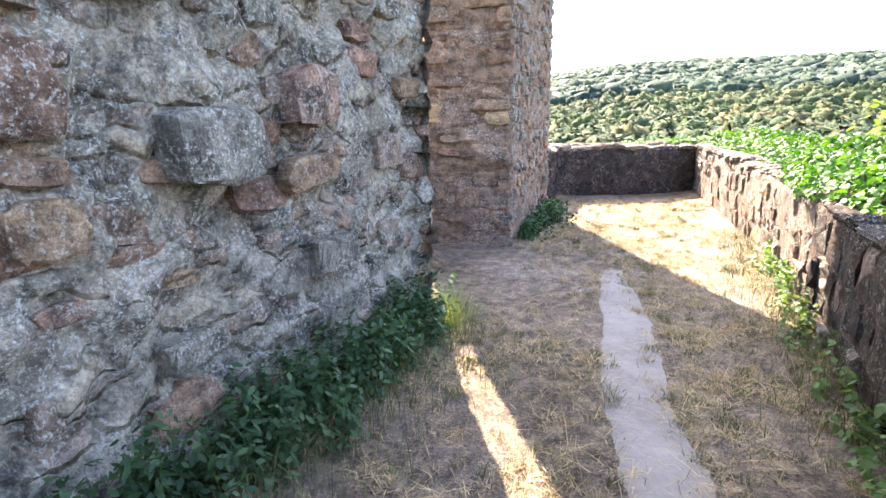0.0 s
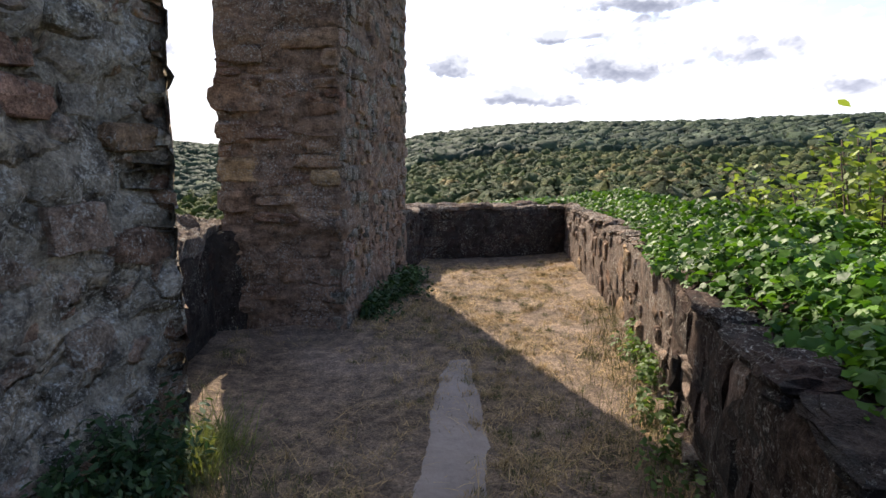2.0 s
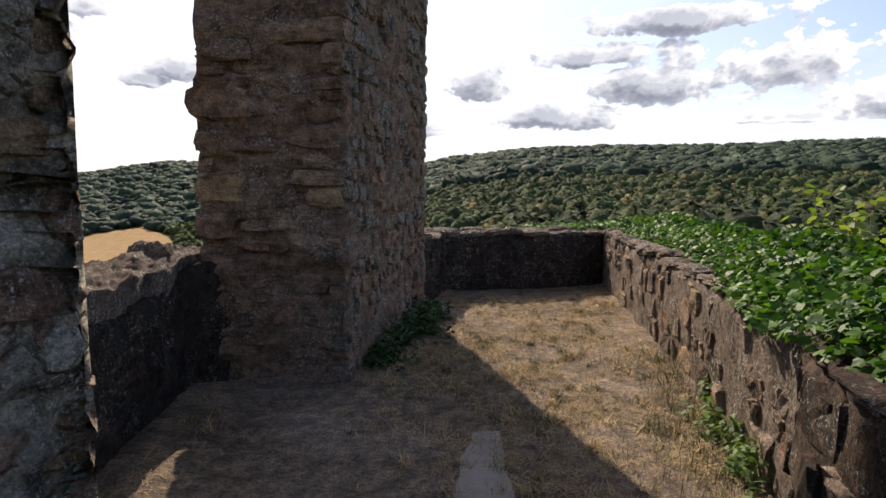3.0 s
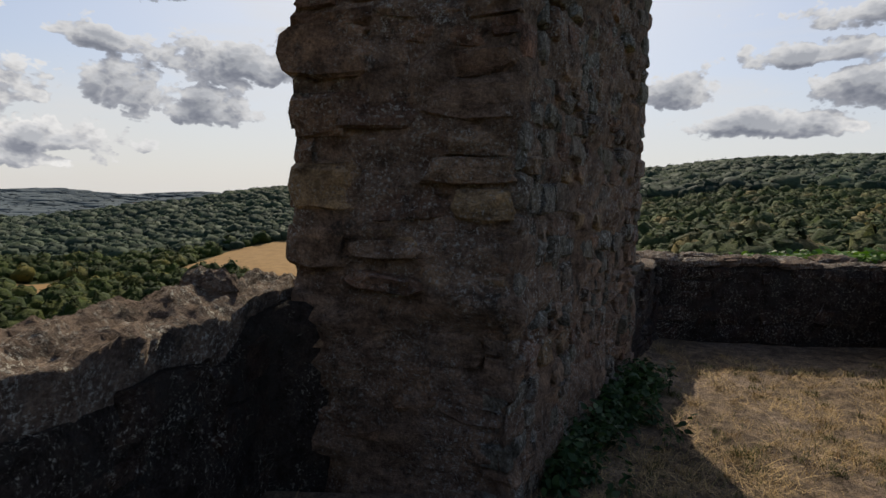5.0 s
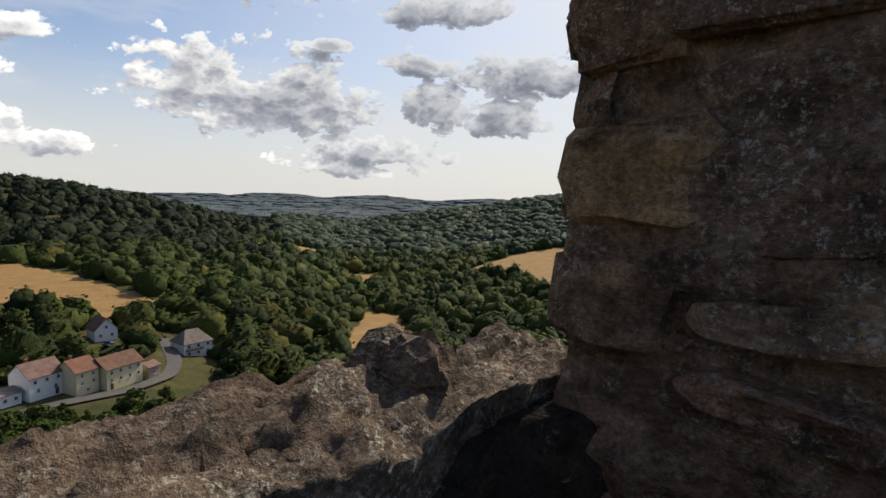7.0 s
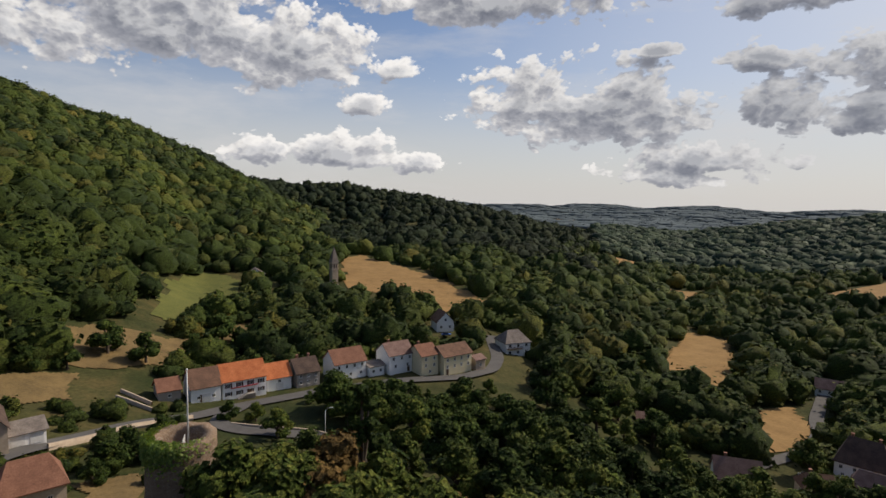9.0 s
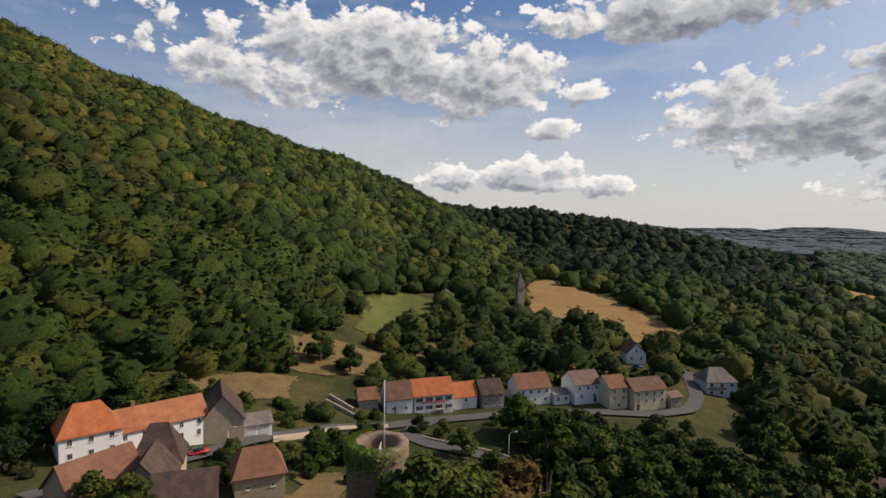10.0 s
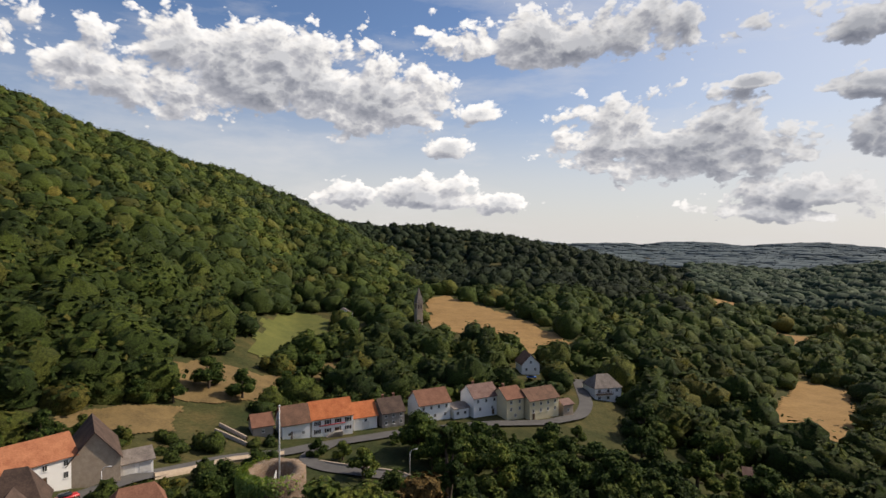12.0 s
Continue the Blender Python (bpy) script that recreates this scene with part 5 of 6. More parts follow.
def house(at, front, w, d, wall_h, roof_h, wall, roof, label, ridge="x", hip=0.0, rows=(), chimneys=1, door=None, shutters=False, garage=0, eave=0.45, foot=2.5, name="house"):
    """A house whose front foot stands at `at` and faces the bearing `front` (degrees from +x). ridge: along the front (x) or away from it (y). hip: how far the ridge ends are drawn in."""
    x, y = at
    fx, fy = math.cos(radians(front)), math.sin(radians(front))
    cx, cy = x - fx * d / 2, y - fy * d / 2
    z = float(land(np.array([x]), np.array([y]))[0]) + 0.3
    HOUSE_SPOTS.append((cx, cy, 0.5 * math.hypot(w, d) + 3.0))
    ob = tagged(new(name), label, "house")
    ob.matrix_world = pose(cx, cy, z, 0, 0, front + 90)
    hw, hd = w / 2, d / 2
    bm = bmesh.new()
    lo = [bm.verts.new(p) for p in ((-hw, -hd, -foot), (hw, -hd, -foot), (hw, hd, -foot), (-hw, hd, -foot))]
    up = [bm.verts.new((v.co.x, v.co.y, wall_h)) for v in lo]
    for i in range(4):
        bm.faces.new((lo[i], lo[(i + 1) % 4], up[(i + 1) % 4], up[i]))
    if ridge == "x":
        a, b2 = bm.verts.new((-hw + min(hip, hw - 0.3), 0, wall_h + roof_h - 0.12)), bm.verts.new((hw - min(hip, hw - 0.3), 0, wall_h + roof_h - 0.12))
        if not hip:
            bm.faces.new((up[3], up[0], a))
            bm.faces.new((up[1], up[2], b2))
    else:
        a, b2 = bm.verts.new((0, -hd + min(hip, hd - 0.3), wall_h + roof_h - 0.12)), bm.verts.new((0, hd - min(hip, hd - 0.3), wall_h + roof_h - 0.12))
        if not hip:
            bm.faces.new((up[0], up[1], a))
            bm.faces.new((up[2], up[3], b2))
    for v in (a, b2):
        if not v.link_faces:
            bm.verts.remove(v)
    part("wall", bm, M_WALL[wall], ob, smooth=False)
    # roof: slabs with thickness and overhang
    bm = bmesh.new()
    e, drop = eave, eave * roof_h / (hd if ridge == "x" else hw)
    ow, od = hw + e, hd + e
    zb, zt = wall_h - drop + 0.1, wall_h + roof_h
    if ridge == "x":
        r = [(-ow + hip + (0 if not hip else e * 0), 0, zt), (ow - hip, 0, zt)]
        quads = [((-ow, -od, zb), (ow, -od, zb), r[1], r[0]), ((ow, od, zb), (-ow, od, zb), r[0], r[1])]
        ends = [((ow, -od, zb), (ow, od, zb), r[1]), ((-ow, od, zb), (-ow, -od, zb), r[0])]
    else:
        r = [(0, -od + hip, zt), (0, od - hip, zt)]
        quads = [((ow, -od, zb), (ow, od, zb), r[1], r[0]), ((-ow, od, zb), (-ow, -od, zb), r[0], r[1])]
        ends = [((-ow, -od, zb), (ow, -od, zb), r[0]), ((ow, od, zb), (-ow, od, zb), r[1])]
    if hip:
        quads += ends
    for q in quads:
        vt = [bm.verts.new(p) for p in q]
        vb = [bm.verts.new((p[0], p[1], p[2] - 0.2)) for p in q]
        bm.faces.new(vt)
        bm.faces.new(vb[::-1])
        for i in range(len(q)):
            j = (i + 1) % len(q)
            bm.faces.new((vb[i], vb[j], vt[j], vt[i]))
    part("roof", bm, M_ROOF[roof], ob, smooth=False)
    for k in range(chimneys):
        bm = bmesh.new()
        px = (-0.25 + 0.5 * k) * w if ridge == "x" else 0.3
        py = 0.4 if ridge == "x" else (-0.2 + 0.4 * k) * d
        box(bm, px - 0.35, px + 0.35, py - 0.35, py + 0.35, wall_h + roof_h * 0.6, wall_h + roof_h + 0.8, 0.04)
        box(bm, px - 0.42, px + 0.42, py - 0.42, py + 0.42, wall_h + roof_h + 0.8, wall_h + roof_h + 0.92)
        part("chimney", bm, M_BRICKRED, ob, smooth=False)
    for zr, count, ww, wh in rows:
        for k in range(count):
            window(ob, -hw + w * (k + 0.5) / count, zr, ww, wh, -hd, shutters)
    if door is not None:
        bm = bmesh.new()
        box(bm, door - 0.5, door + 0.5, -hd - 0.06, -hd + 0.05, 0.0, 2.1, 0.02)
        part("door", bm, M_DOOR, ob, smooth=False)
    for k in range(garage):
        bm = bmesh.new()
        gx = -hw + w * (k + 0.5) / garage
        box(bm, gx - 1.2, gx + 1.2, -hd - 0.05, -hd + 0.05, 0.0, 2.2, 0.02)
        for s in range(4):
            box(bm, gx - 1.15, gx + 1.15, -hd - 0.08, -hd - 0.05, 0.1 + s * 0.53, 0.58 + s * 0.53)
        part("garage_door", bm, M_FRAME, ob, "white garage door", smooth=False)
    return ob


house((-166.2, -20.5), 20, 5.6, 7, 3.0, 2.6, "grey", "redbrown", "small outbuilding with a red-brown tiled roof", chimneys=0, rows=[(0.9, 1, 0.9, 0.9)])
house((-167.8, -11.4), 20, 8.0, 9, 4.4, 4.2, "white", "brown", "white house with a steep dark brown roof", chimneys=0, rows=[(0.9, 2, 0.9, 0.9)], garage=1, door=-1.2)
_oh = house((-171.8, -1.2), 20, 12.6, 9, 5.7, 4.0, "white", "orange", "long white house with bright orange tiles and red window boxes", rows=[(3.5, 4, 1.0, 1.3), (1.1, 4, 1.0, 1.2)], chimneys=0, shutters=True, door=1.5)
bm = bmesh.new()
box(bm, -4.2, 3.8, -4.85, -4.55, 3.2, 3.45, 0.05)
part("window_boxes", bm, M_FLOWER, _oh, "red geraniums in window boxes")
bm = bmesh.new()
for _s in range(6):
    box(bm, 0.2 - 0.5 * _s, 2.6, -4.9 - 1.0, -4.5, -0.3, 1.2 - 0.2 * _s)
part("steps", bm, M_WALL["grey"], _oh, "grey stone front steps", smooth=False)
house((-177.5, 8.6), 20, 7.6, 8, 4.0, 3.6, "white", "orange", "white garage wing with orange tiles", chimneys=0, rows=[(2.1, 1, 1.0, 1.0)], garage=1)
house((-179.4, 17.4), 20, 7.6, 8.5, 4.6, 3.6, "grey", "dark", "grey house with a dark tiled roof and two chimneys", chimneys=2, rows=[(2.9, 3, 0.9, 1.0), (0.7, 3, 0.9, 1.1)])
house((-184.4, 31.4), 20, 11.4, 9, 5.6, 3.8, "white", "redbrown", "white two-storey house with red-brown tiles", chimneys=0, rows=[(3.6, 4, 0.9, 1.2), (1.0, 3, 0.9, 1.0)])
house((-186.2, 40.6), 20, 5.6, 7, 3.2, 0.9, "white", "grey", "low white annex between two houses", chimneys=0, rows=[(1.0, 2, 1.0, 1.1)])
house((-187.6, 49.4), 20, 9.8, 9, 6.6, 3.4, "white", "mauve", "white house with a pale brown tiled roof", chimneys=1, rows=[(4.5, 3, 0.9, 1.2), (1.9, 2, 0.9, 1.2)], door=2.8)
house((-184.6, 58.8), 20, 7.0, 9, 7.0, 3.0, "cream", "redbrown", "cream three-storey house with red-brown tiles", chimneys=1, rows=[(5.0, 2, 0.9, 1.2), (2.7, 2, 0.9, 1.2), (0.6, 1, 0.9, 1.0)])
house((-185.8, 69.4), 20, 12.4, 9, 6.6, 3.0, "cream", "brown", "long cream house with a dark brown roof", chimneys=0, rows=[(4.6, 4, 0.9, 1.2), (2.2, 4, 0.9, 1.2)], door=-4.6)
house((-188.4, 79.0), 20, 4.4, 6, 4.0, 1.2, "stone", "mauve", "small sandstone annex beside the cream house", chimneys=0, rows=[(1.5, 1, 0.9, 1.0)])
house((-238.5, 81.0), 0, 8.0, 10, 4.4, 4.2, "white", "brown", "white gabled house alone on the slope", ridge="y", chimneys=0, rows=[(4.6, 1, 1.0, 1.2), (1.4, 2, 1.0, 1.2)])
_gh = house((-211.5, 104.4), 5, 11.5, 10, 5.4, 4.2, "white", "grey", "white house with a grey hipped roof and a balcony", hip=3.6, chimneys=0, rows=[(3.4, 3, 1.2, 1.2), (0.6, 3, 1.2, 1.2)])
bm = bmesh.new()
box(bm, -5.5, 1.5, -6.4, -5.0, 2.7, 2.9)
for _k in range(15):
    box(bm, -5.5 + 0.5 * _k - 0.04, -5.5 + 0.5 * _k + 0.04, -6.4, -6.34, 2.9, 3.8)
box(bm, -5.5, 1.5, -6.42, -6.32, 3.8, 3.9)
part("balcony", bm, M_WALL["wood"], _gh, "dark wooden balcony", smooth=False)

# the farmstead and the houses under the castle
house((-104.5, -64.0), 42, 10.5, 9.5, 5.6, 4.6, "white", "orange", "white house with an orange hipped roof", hip=3.4, chimneys=0, rows=[(3.6, 3, 0.9, 1.2), (1.0, 3, 0.9, 1.2)])
house((-114.0, -55.0), 46, 18.0, 8.5, 5.2, 3.4, "white", "rust", "long white farmhouse with rust-coloured tiles", chimneys=1, rows=[(3.2, 5, 0.9, 1.2), (0.8, 5, 0.9, 1.3)], door=3.4)
house((-121.5, -45.8), 25, 9.0, 14, 5.2, 5.6, "stone", "dark", "sandstone barn with a dark gabled roof, partly ivy-grown", ridge="y", chimneys=0)
house((-128.6, -40.5), 30, 6.4, 7, 2.8, 1.7, "white", "grey", "garage with two white doors and a grey roof", chimneys=0, garage=2)
house((-94.5, -46.0), 20, 8.0, 8.0, 3.9, 5.6, "stone", "dark", "sandstone house with a very steep dark roof", hip=2.9, chimneys=0, rows=[(2.6, 1, 0.8, 0.9)])
house((-84.5, -47.5), 60, 11.0, 9.5, 2.4, 4.6, "stone", "redbrown", "brown barn with a broad mossy red-brown roof", chimneys=0)
house((-83.0, -42.0), 15, 7.0, 9.0, 2.8, 4.2, "stone", "dark", "stone barn with a dark steep gable roof", ridge="y", chimneys=0)
house((-81.0, -34.6), 20, 9.0, 8.0, 1.8, 3.0, "stone", "dark", "low stone shed with a dark tiled roof", chimneys=0)
house((-92.5, -27.0), 25, 8.2, 8.2, 3.8, 3.4, "stone", "redbrown", "sandstone house with a half-hipped red-brown roof", hip=2.0, chimneys=0, rows=[(1.4, 2, 0.7, 0.8)])
house((-97.0, -90.0), 50, 9.0, 9.0, 4.6, 4.2, "white", "brown", "white house with a brown roof and a terrace", chimneys=0, rows=[(2.6, 2, 1.0, 1.2)])
house((-84.0, -82.0), 45, 9.0, 8.0, 3.6, 3.6, "cream", "orange", "cream house with orange tiles", chimneys=1, rows=[(1.2, 2, 1.0, 1.2)])
house((-77.0, -72.0), 45, 8.0, 7.0, 2.8, 3.0, "cream", "orange", "low cream house with orange tiles", chimneys=1)

# houses in the valley
house((-121.0, 131.0), -35, 12.0, 9.0, 3.4, 4.6, "white", "mauve", "valley house with a broad mauve-brown roof", ridge="x", chimneys=1, rows=[(1.0, 3, 1.0, 1.2)])
house((-117.0, 172.0), -60, 13.5, 10.5, 5.6, 6.4, "white", "dark", "half-timbered house with a big dark hipped roof", hip=3.0, chimneys=2, rows=[(3.2, 4, 0.9, 1.2), (0.8, 3, 0.9, 1.2)])
house((-108.0, 163.0), -60, 9.5, 8.0, 3.0, 3.6, "stone", "mauve", "low outbuilding with a mauve-brown roof", hip=2.0, chimneys=0)
house((-112.0, 152.0), -30, 10.5, 7.0, 3.2, 3.2, "stone", "brown", "outbuilding with a brown roof beside the yard", hip=1.6, chimneys=1)
house((-124.0, 186.0), -60, 10.0, 7.0, 3.4, 3.6, "wood", "dark", "dark barn behind the half-timbered house", chimneys=0)
house((-186.0, 246.0), -50, 11.0, 8.0, 3.2, 3.6, "white", "mauve", "house with a pinkish roof among trees", chimneys=0, rows=[(1.0, 3, 1.0, 1.2)])
house((-167.5, 135.0), -30, 6.0, 5.0, 2.4, 1.8, "white", "mauve", "small white hut among dense trees", chimneys=0)
house((-352.0, -2.0), 5, 10.0, 8.0, 3.0, 3.0, "white", "grey", "small house at the edge of the woods", ridge="y", chimneys=0, rows=[(1.0, 2, 1.0, 1.2)])


def church_tower(at):
    x, y = at
    z = float(land(np.array([x]), np.array([y]))[0])
    HOUSE_SPOTS.append((x, y, 7.0))
    ob = tagged(new("church_tower"), "square sandstone chapel tower with a grey pointed spire", "tower")
    ob.matrix_world = pose(x, y, z, 0, 0, 20)
    bm = bmesh.new()
    box(bm, -2.0, 2.0, -2.0, 2.0, -3, 14.0, 0.12)
    box(bm, -2.15, 2.15, -2.15, 2.15, 9.4, 9.7)
    box(bm, -2.2, 2.2, -2.2, 2.2, 13.7, 14.0)
    part("wall", bm, M_WALL["stone"], ob, smooth=False)
    bm = bmesh.new()
    bmesh.ops.create_cone(bm, segments=4, radius1=3.2, radius2=0.05, depth=9.5, cap_ends=True, matrix=Matrix.Translation((0, 0, 18.75)) @ Matrix.Rotation(radians(45), 4, "Z"))
    part("spire", bm, M_ROOF["grey"], ob, smooth=False)
    for k in range(4):
        for s in (-0.75, 0.75):
            bm = bmesh.new()
            box(bm, s - 0.35, s + 0.35, -2.07, -1.9, 10.4, 12.8)
            o = part("belfry_opening", bm, M_SHUTTER, ob, "dark louvred opening", smooth=False)
            o.matrix_local = pose(0, 0, 0, 0, 0, 90 * k)


church_tower((-346.5, 43.0))
HOUSE_SPOTS.append((-224.0, 77.0, 9.0))
HOUSE_SPOTS.append((*spot(84.0, 330.0), 13.0))
HOUSE_SPOTS.append((*spot(84.3, 312.0), 8.0))


def ring_tower(at, top, radius):
    """The stump of a round keep: a hollow ring of masonry with a flagpole, ivy on one side."""
    x, y = at
    z = float(land(np.array([x]), np.array([y]))[0])
    HOUSE_SPOTS.append((x, y, 5.0))
    ob = tagged(new("round_tower"), "ruined round sandstone tower with an open top and ivy", "tower")
    ob.location = (x, y, z)
    h = top - z
    bm = bmesh.new()
    n, rows = 48, 22
    rings = []
    for zz, r in [(-3 + (h + 3) * i / rows, radius * (1.06 - 0.06 * i / rows)) for i in range(rows + 1)] + [(h, radius * 0.66), (h - 1.2, radius * 0.64), (h - 2.6, radius * 0.62)]:
        ring = []
        for j in range(n):
            a = 2 * math.pi * j / n
            q = r * (1 + 0.03 * fbm(math.cos(a) * 3, math.sin(a) * 3, zz * 0.8, 3))
            ring.append(bm.verts.new((q * math.cos(a), q * math.sin(a), zz + (0.25 * fbm(math.cos(a) * 4, math.sin(a) * 4, 7, 3) if zz > h - 0.5 else 0))))
        rings.append(ring)
    for a, b2 in zip(rings, rings[1:]):
        for j in range(n):
            bm.faces.new((a[j], a[(j + 1) % n], b2[(j + 1) % n], b2[j]))
    bm.faces.new(rings[-1])
    part("wall", bm, M_MORTAR_RED, ob, "weathered grey and red rubble masonry")
    bm = bmesh.new()
    for k in range(5):
        box(bm, -1.3 + 0.55 * k, -0.85 + 0.55 * k, 0.2, 0.26, h - 1.6, h - 0.5)
    box(bm, -1.4, 1.5, 0.16, 0.3, h - 1.65, h - 1.55)
    part("railing", bm, M_METAL, ob, "grey metal railing", smooth=False)
    g = np.random.default_rng(8)
    m = 3600
    a = radians(300) + g.normal(0, 0.62, m)
    zz = h + 0.45 - np.abs(g.normal(0, 1.0, m)) * 1.3
    rr = radius * (1.0 + 0.10 * g.random(m)) - 1.1 * (zz > h) * g.random(m)
    v, f = leaves(np.stack([rr * np.cos(a), rr * np.sin(a), zz], 1), np.stack([np.cos(a), np.sin(a), 0.8 + 0 * a], 1) + g.normal(0, 0.4, (m, 3)), g.uniform(0.18, 0.4, m), IVY_SHAPE, g)
    link_data("ivy", raw_mesh("ivy", v, f), M_SHRUB, ob, "bright green ivy", smooth=False)
    pole = tagged(new("flagpole"), "bare white metal flagpole standing in the round tower", "flagpole")
    pole.location = (x + 0.9, y + 0.9, top - 2.6)
    bm = bmesh.new()
    limb(bm, (0, 0, 0), (0, 0, 11.0), 0.12, 0.07, 10)
    part("pole", bm, M_METAL, pole)
    bm = bmesh.new()
    bmesh.ops.create_uvsphere(bm, u_segments=10, v_segments=8, radius=0.14, matrix=Matrix.Translation((0, 0, 11.05)))
    part("knob", bm, M_METAL, pole)


ring_tower(spot(98.2, 75.0), -28.2, 4.1)


def car(at, turn, colour, label):
    x, y = at
    z = float(land(np.array([x]), np.array([y]))[0]) + 0.55
    ob = tagged(new("car"), label, "car")
    ob.matrix_world = pose(x, y, z, 0, 0, turn)
    m = simple("car_paint", tuple(c * 0.8 for c in colour), colour, 2.0, 0.3, 0, 0, 0.5)
    bm = bmesh.new()
    box(bm, -2.1, 2.1, -0.85, 0.85, 0.3, 0.85, 0.16)
    part("body", bm, m, ob)
    bm = bmesh.new()
    box(bm, -1.3, 1.0, -0.74, 0.74, 0.85, 1.42, 0.22)
    part("cabin", bm, M_GLASS, ob)
    for sx in (-1.3, 1.3):
        for sy in (-0.8, 0.8):
            bm = bmesh.new()
            bmesh.ops.create_cone(bm, segments=14, radius1=0.32, radius2=0.32, depth=0.2, cap_ends=True, matrix=Matrix.Translation((sx, sy, 0.32)) @ Matrix.Rotation(radians(90), 4, "X"))
            part("wheel", bm, M_ROOF["dark"], ob)


car((-112.2, -46.8), 130, (0.55, 0.03, 0.04), "small red car parked before the farmhouse")
car((-127.0, 163.0), 60, (0.6, 0.6, 0.62), "silver car parked in the yard")
car((-231.0, 79.0), 80, (0.02, 0.12, 0.45), "blue car parked beside the slope")


def lamp_post(at):
    x, y = at
    ob = tagged(new("street_lamp"), "tall grey curved street lamp by the road", "street lamp")
    ob.location = (x, y, float(land(np.array([x]), np.array([y]))[0]))
    bm = bmesh.new()
    limb(bm, (0, 0, 0), (0, 0, 6.0), 0.09, 0.07, 8)
    limb(bm, (0, 0, 6.0), (0.1, 0.5, 6.7), 0.06, 0.05, 8)
    limb(bm, (0.1, 0.5, 6.7), (0.2, 1.3, 6.9), 0.05, 0.05, 8)
    part("pole", bm, M_METAL, ob)
    bm = bmesh.new()
    box(bm, 0.08, 0.36, 1.2, 1.9, 6.84, 6.98, 0.04)
    part("lamp_head", bm, M_METAL, ob)


lamp_post((-137.5, 18.8))
lamp_post((-113.0, -41.0))

# low walls along the street
def garden_wall(pts, h, label):
    c = road_line(pts, 1.5)
    t = np.gradient(c, axis=0)
    t /= np.linalg.norm(t, axis=1, keepdims=True)
    nr = np.stack([t[:, 1], -t[:, 0]], 1) * 0.25
    z = land(c[:, 0], c[:, 1])
    loop = [(-1, -1.0), (-1, h), (1, h), (1, -1.0)]
    v = np.stack([np.concatenate([c + nr * s, (z + q)[:, None]], 1) for s, q in loop], 1).reshape(-1, 3)
    f = [(i * 4 + k, i * 4 + k + 1, (i + 1) * 4 + k + 1, (i + 1) * 4 + k) for i in range(len(c) - 1) for k in range(3)]
    tagged(link_data("garden_wall", raw_mesh("garden_wall", v, np.array(f)), M_WALL["stone"], smooth=False), label, "wall", kind="structure")


garden_wall([(-127, -36.5), (-141, -25), (-152, -13)], 1.4, "low sandstone wall above the village street")
garden_wall([(-147, -3.5), (-142.5, 6.5), (-139.5, 16), (-128, 27)], 0.9, "dark stone wall along the castle road")
garden_wall([(-176, -26), (-171, -18)], 1.2, "terraced garden wall behind the houses")
garden_wall([(-169, -33), (-161, -24)], 1.0, "terraced garden wall")
garden_wall([(-164, -33), (-156, -23)], 1.0, "terraced garden wall")


# ---- woods and trees ----
_s = sites(97, 150, 330, 960, 7.8)
# some crowns on the hill's left part get the sunlit yellow tone
_k = (np.degrees(np.arctan2(-_s[:, 0], _s[:, 1] - ORIGIN[1])) > 117 + rng.normal(0, 4, len(_s))) & (rng.random(len(_s)) < 0.38)
plant("woods", _s[~_k], MID_CROWNS, M_WOODS, "dense broadleaf woods on the steep hill", "woods", 5.3)
plant("woods", _s[_k], MID_CROWNS, M_OLIVE_SUNLIT, "broadleaf trees high on the hill, coloured yellower as sunlit", "woods", 5.2)
plant("woods", sites(103, 150, 190, 340, 8.0, margin=1.0), NEAR_CROWNS, M_WOODS, "dense broadleaf woods at the foot of the hill", "woods", 5.6)
plant("woods", sites(110, 150, 158, 192, 7.5, 0.15, 2.0), NEAR_CROWNS, M_WOODS, "trees and bushes above the farmhouse", "woods", 4.2)
plant("woods", sites(85, 97, 470, 740, 7.8), MID_CROWNS, M_WOODS, "broadleaf woods on the spur of the hill", "woods", 5.3)
_s = sites(58, 99, 480, 1120, 9.0)
_s = _s[~((np.degrees(np.arctan2(-_s[:, 0], _s[:, 1] - ORIGIN[1])) > 85) & (np.hypot(_s[:, 0], _s[:, 1]) < 740))]
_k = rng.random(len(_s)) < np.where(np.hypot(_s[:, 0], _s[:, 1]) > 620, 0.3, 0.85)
# broadleaf crowns take the fir colour, so the cloud shadow is painted in
plant("woods", _s[_k], MID_CROWNS, M_FIRS_SHADED, "mixed woods on the ridge, darkened as under cloud shadow", "woods", 5.6)
plant("fir_woods", _s[~_k], FIRS, M_FIRS_SHADED, "dark fir woods along the ridge", "woods", 7.4, 1.1, 0.02, False)
plant("woods", sites(61, 103, 300, 480, 9.0, 0.2, 2.0), MID_CROWNS, M_WOODS, "trees round the fields behind the chapel", "woods", 4.8)
plant("woods", sites(64, 101, 206, 302, 8.5, 0.42, 1.5), NEAR_CROWNS, M_WOODS, "trees on the slope behind the row of houses", "woods", 4.4)
plant("scrub", sites(84, 113, 186, 216, 5.5, 0.4, 1.0), NEAR_CROWNS, M_WOODS, "bushes on the slope behind the gardens", "scrub", 2.4)
plant("scrub", sites(97, 130, 104, 162, 4.6, 0.3, 0.5), NEAR_CROWNS, M_WOODS, "garden hedges and bushes in the village", "scrub", 1.6)
plant("woods", sites(12, 62, 205, 330, 9.0, 0.25, 1.0), NEAR_CROWNS, M_WOODS, "trees along the valley floor", "woods", 5.0)
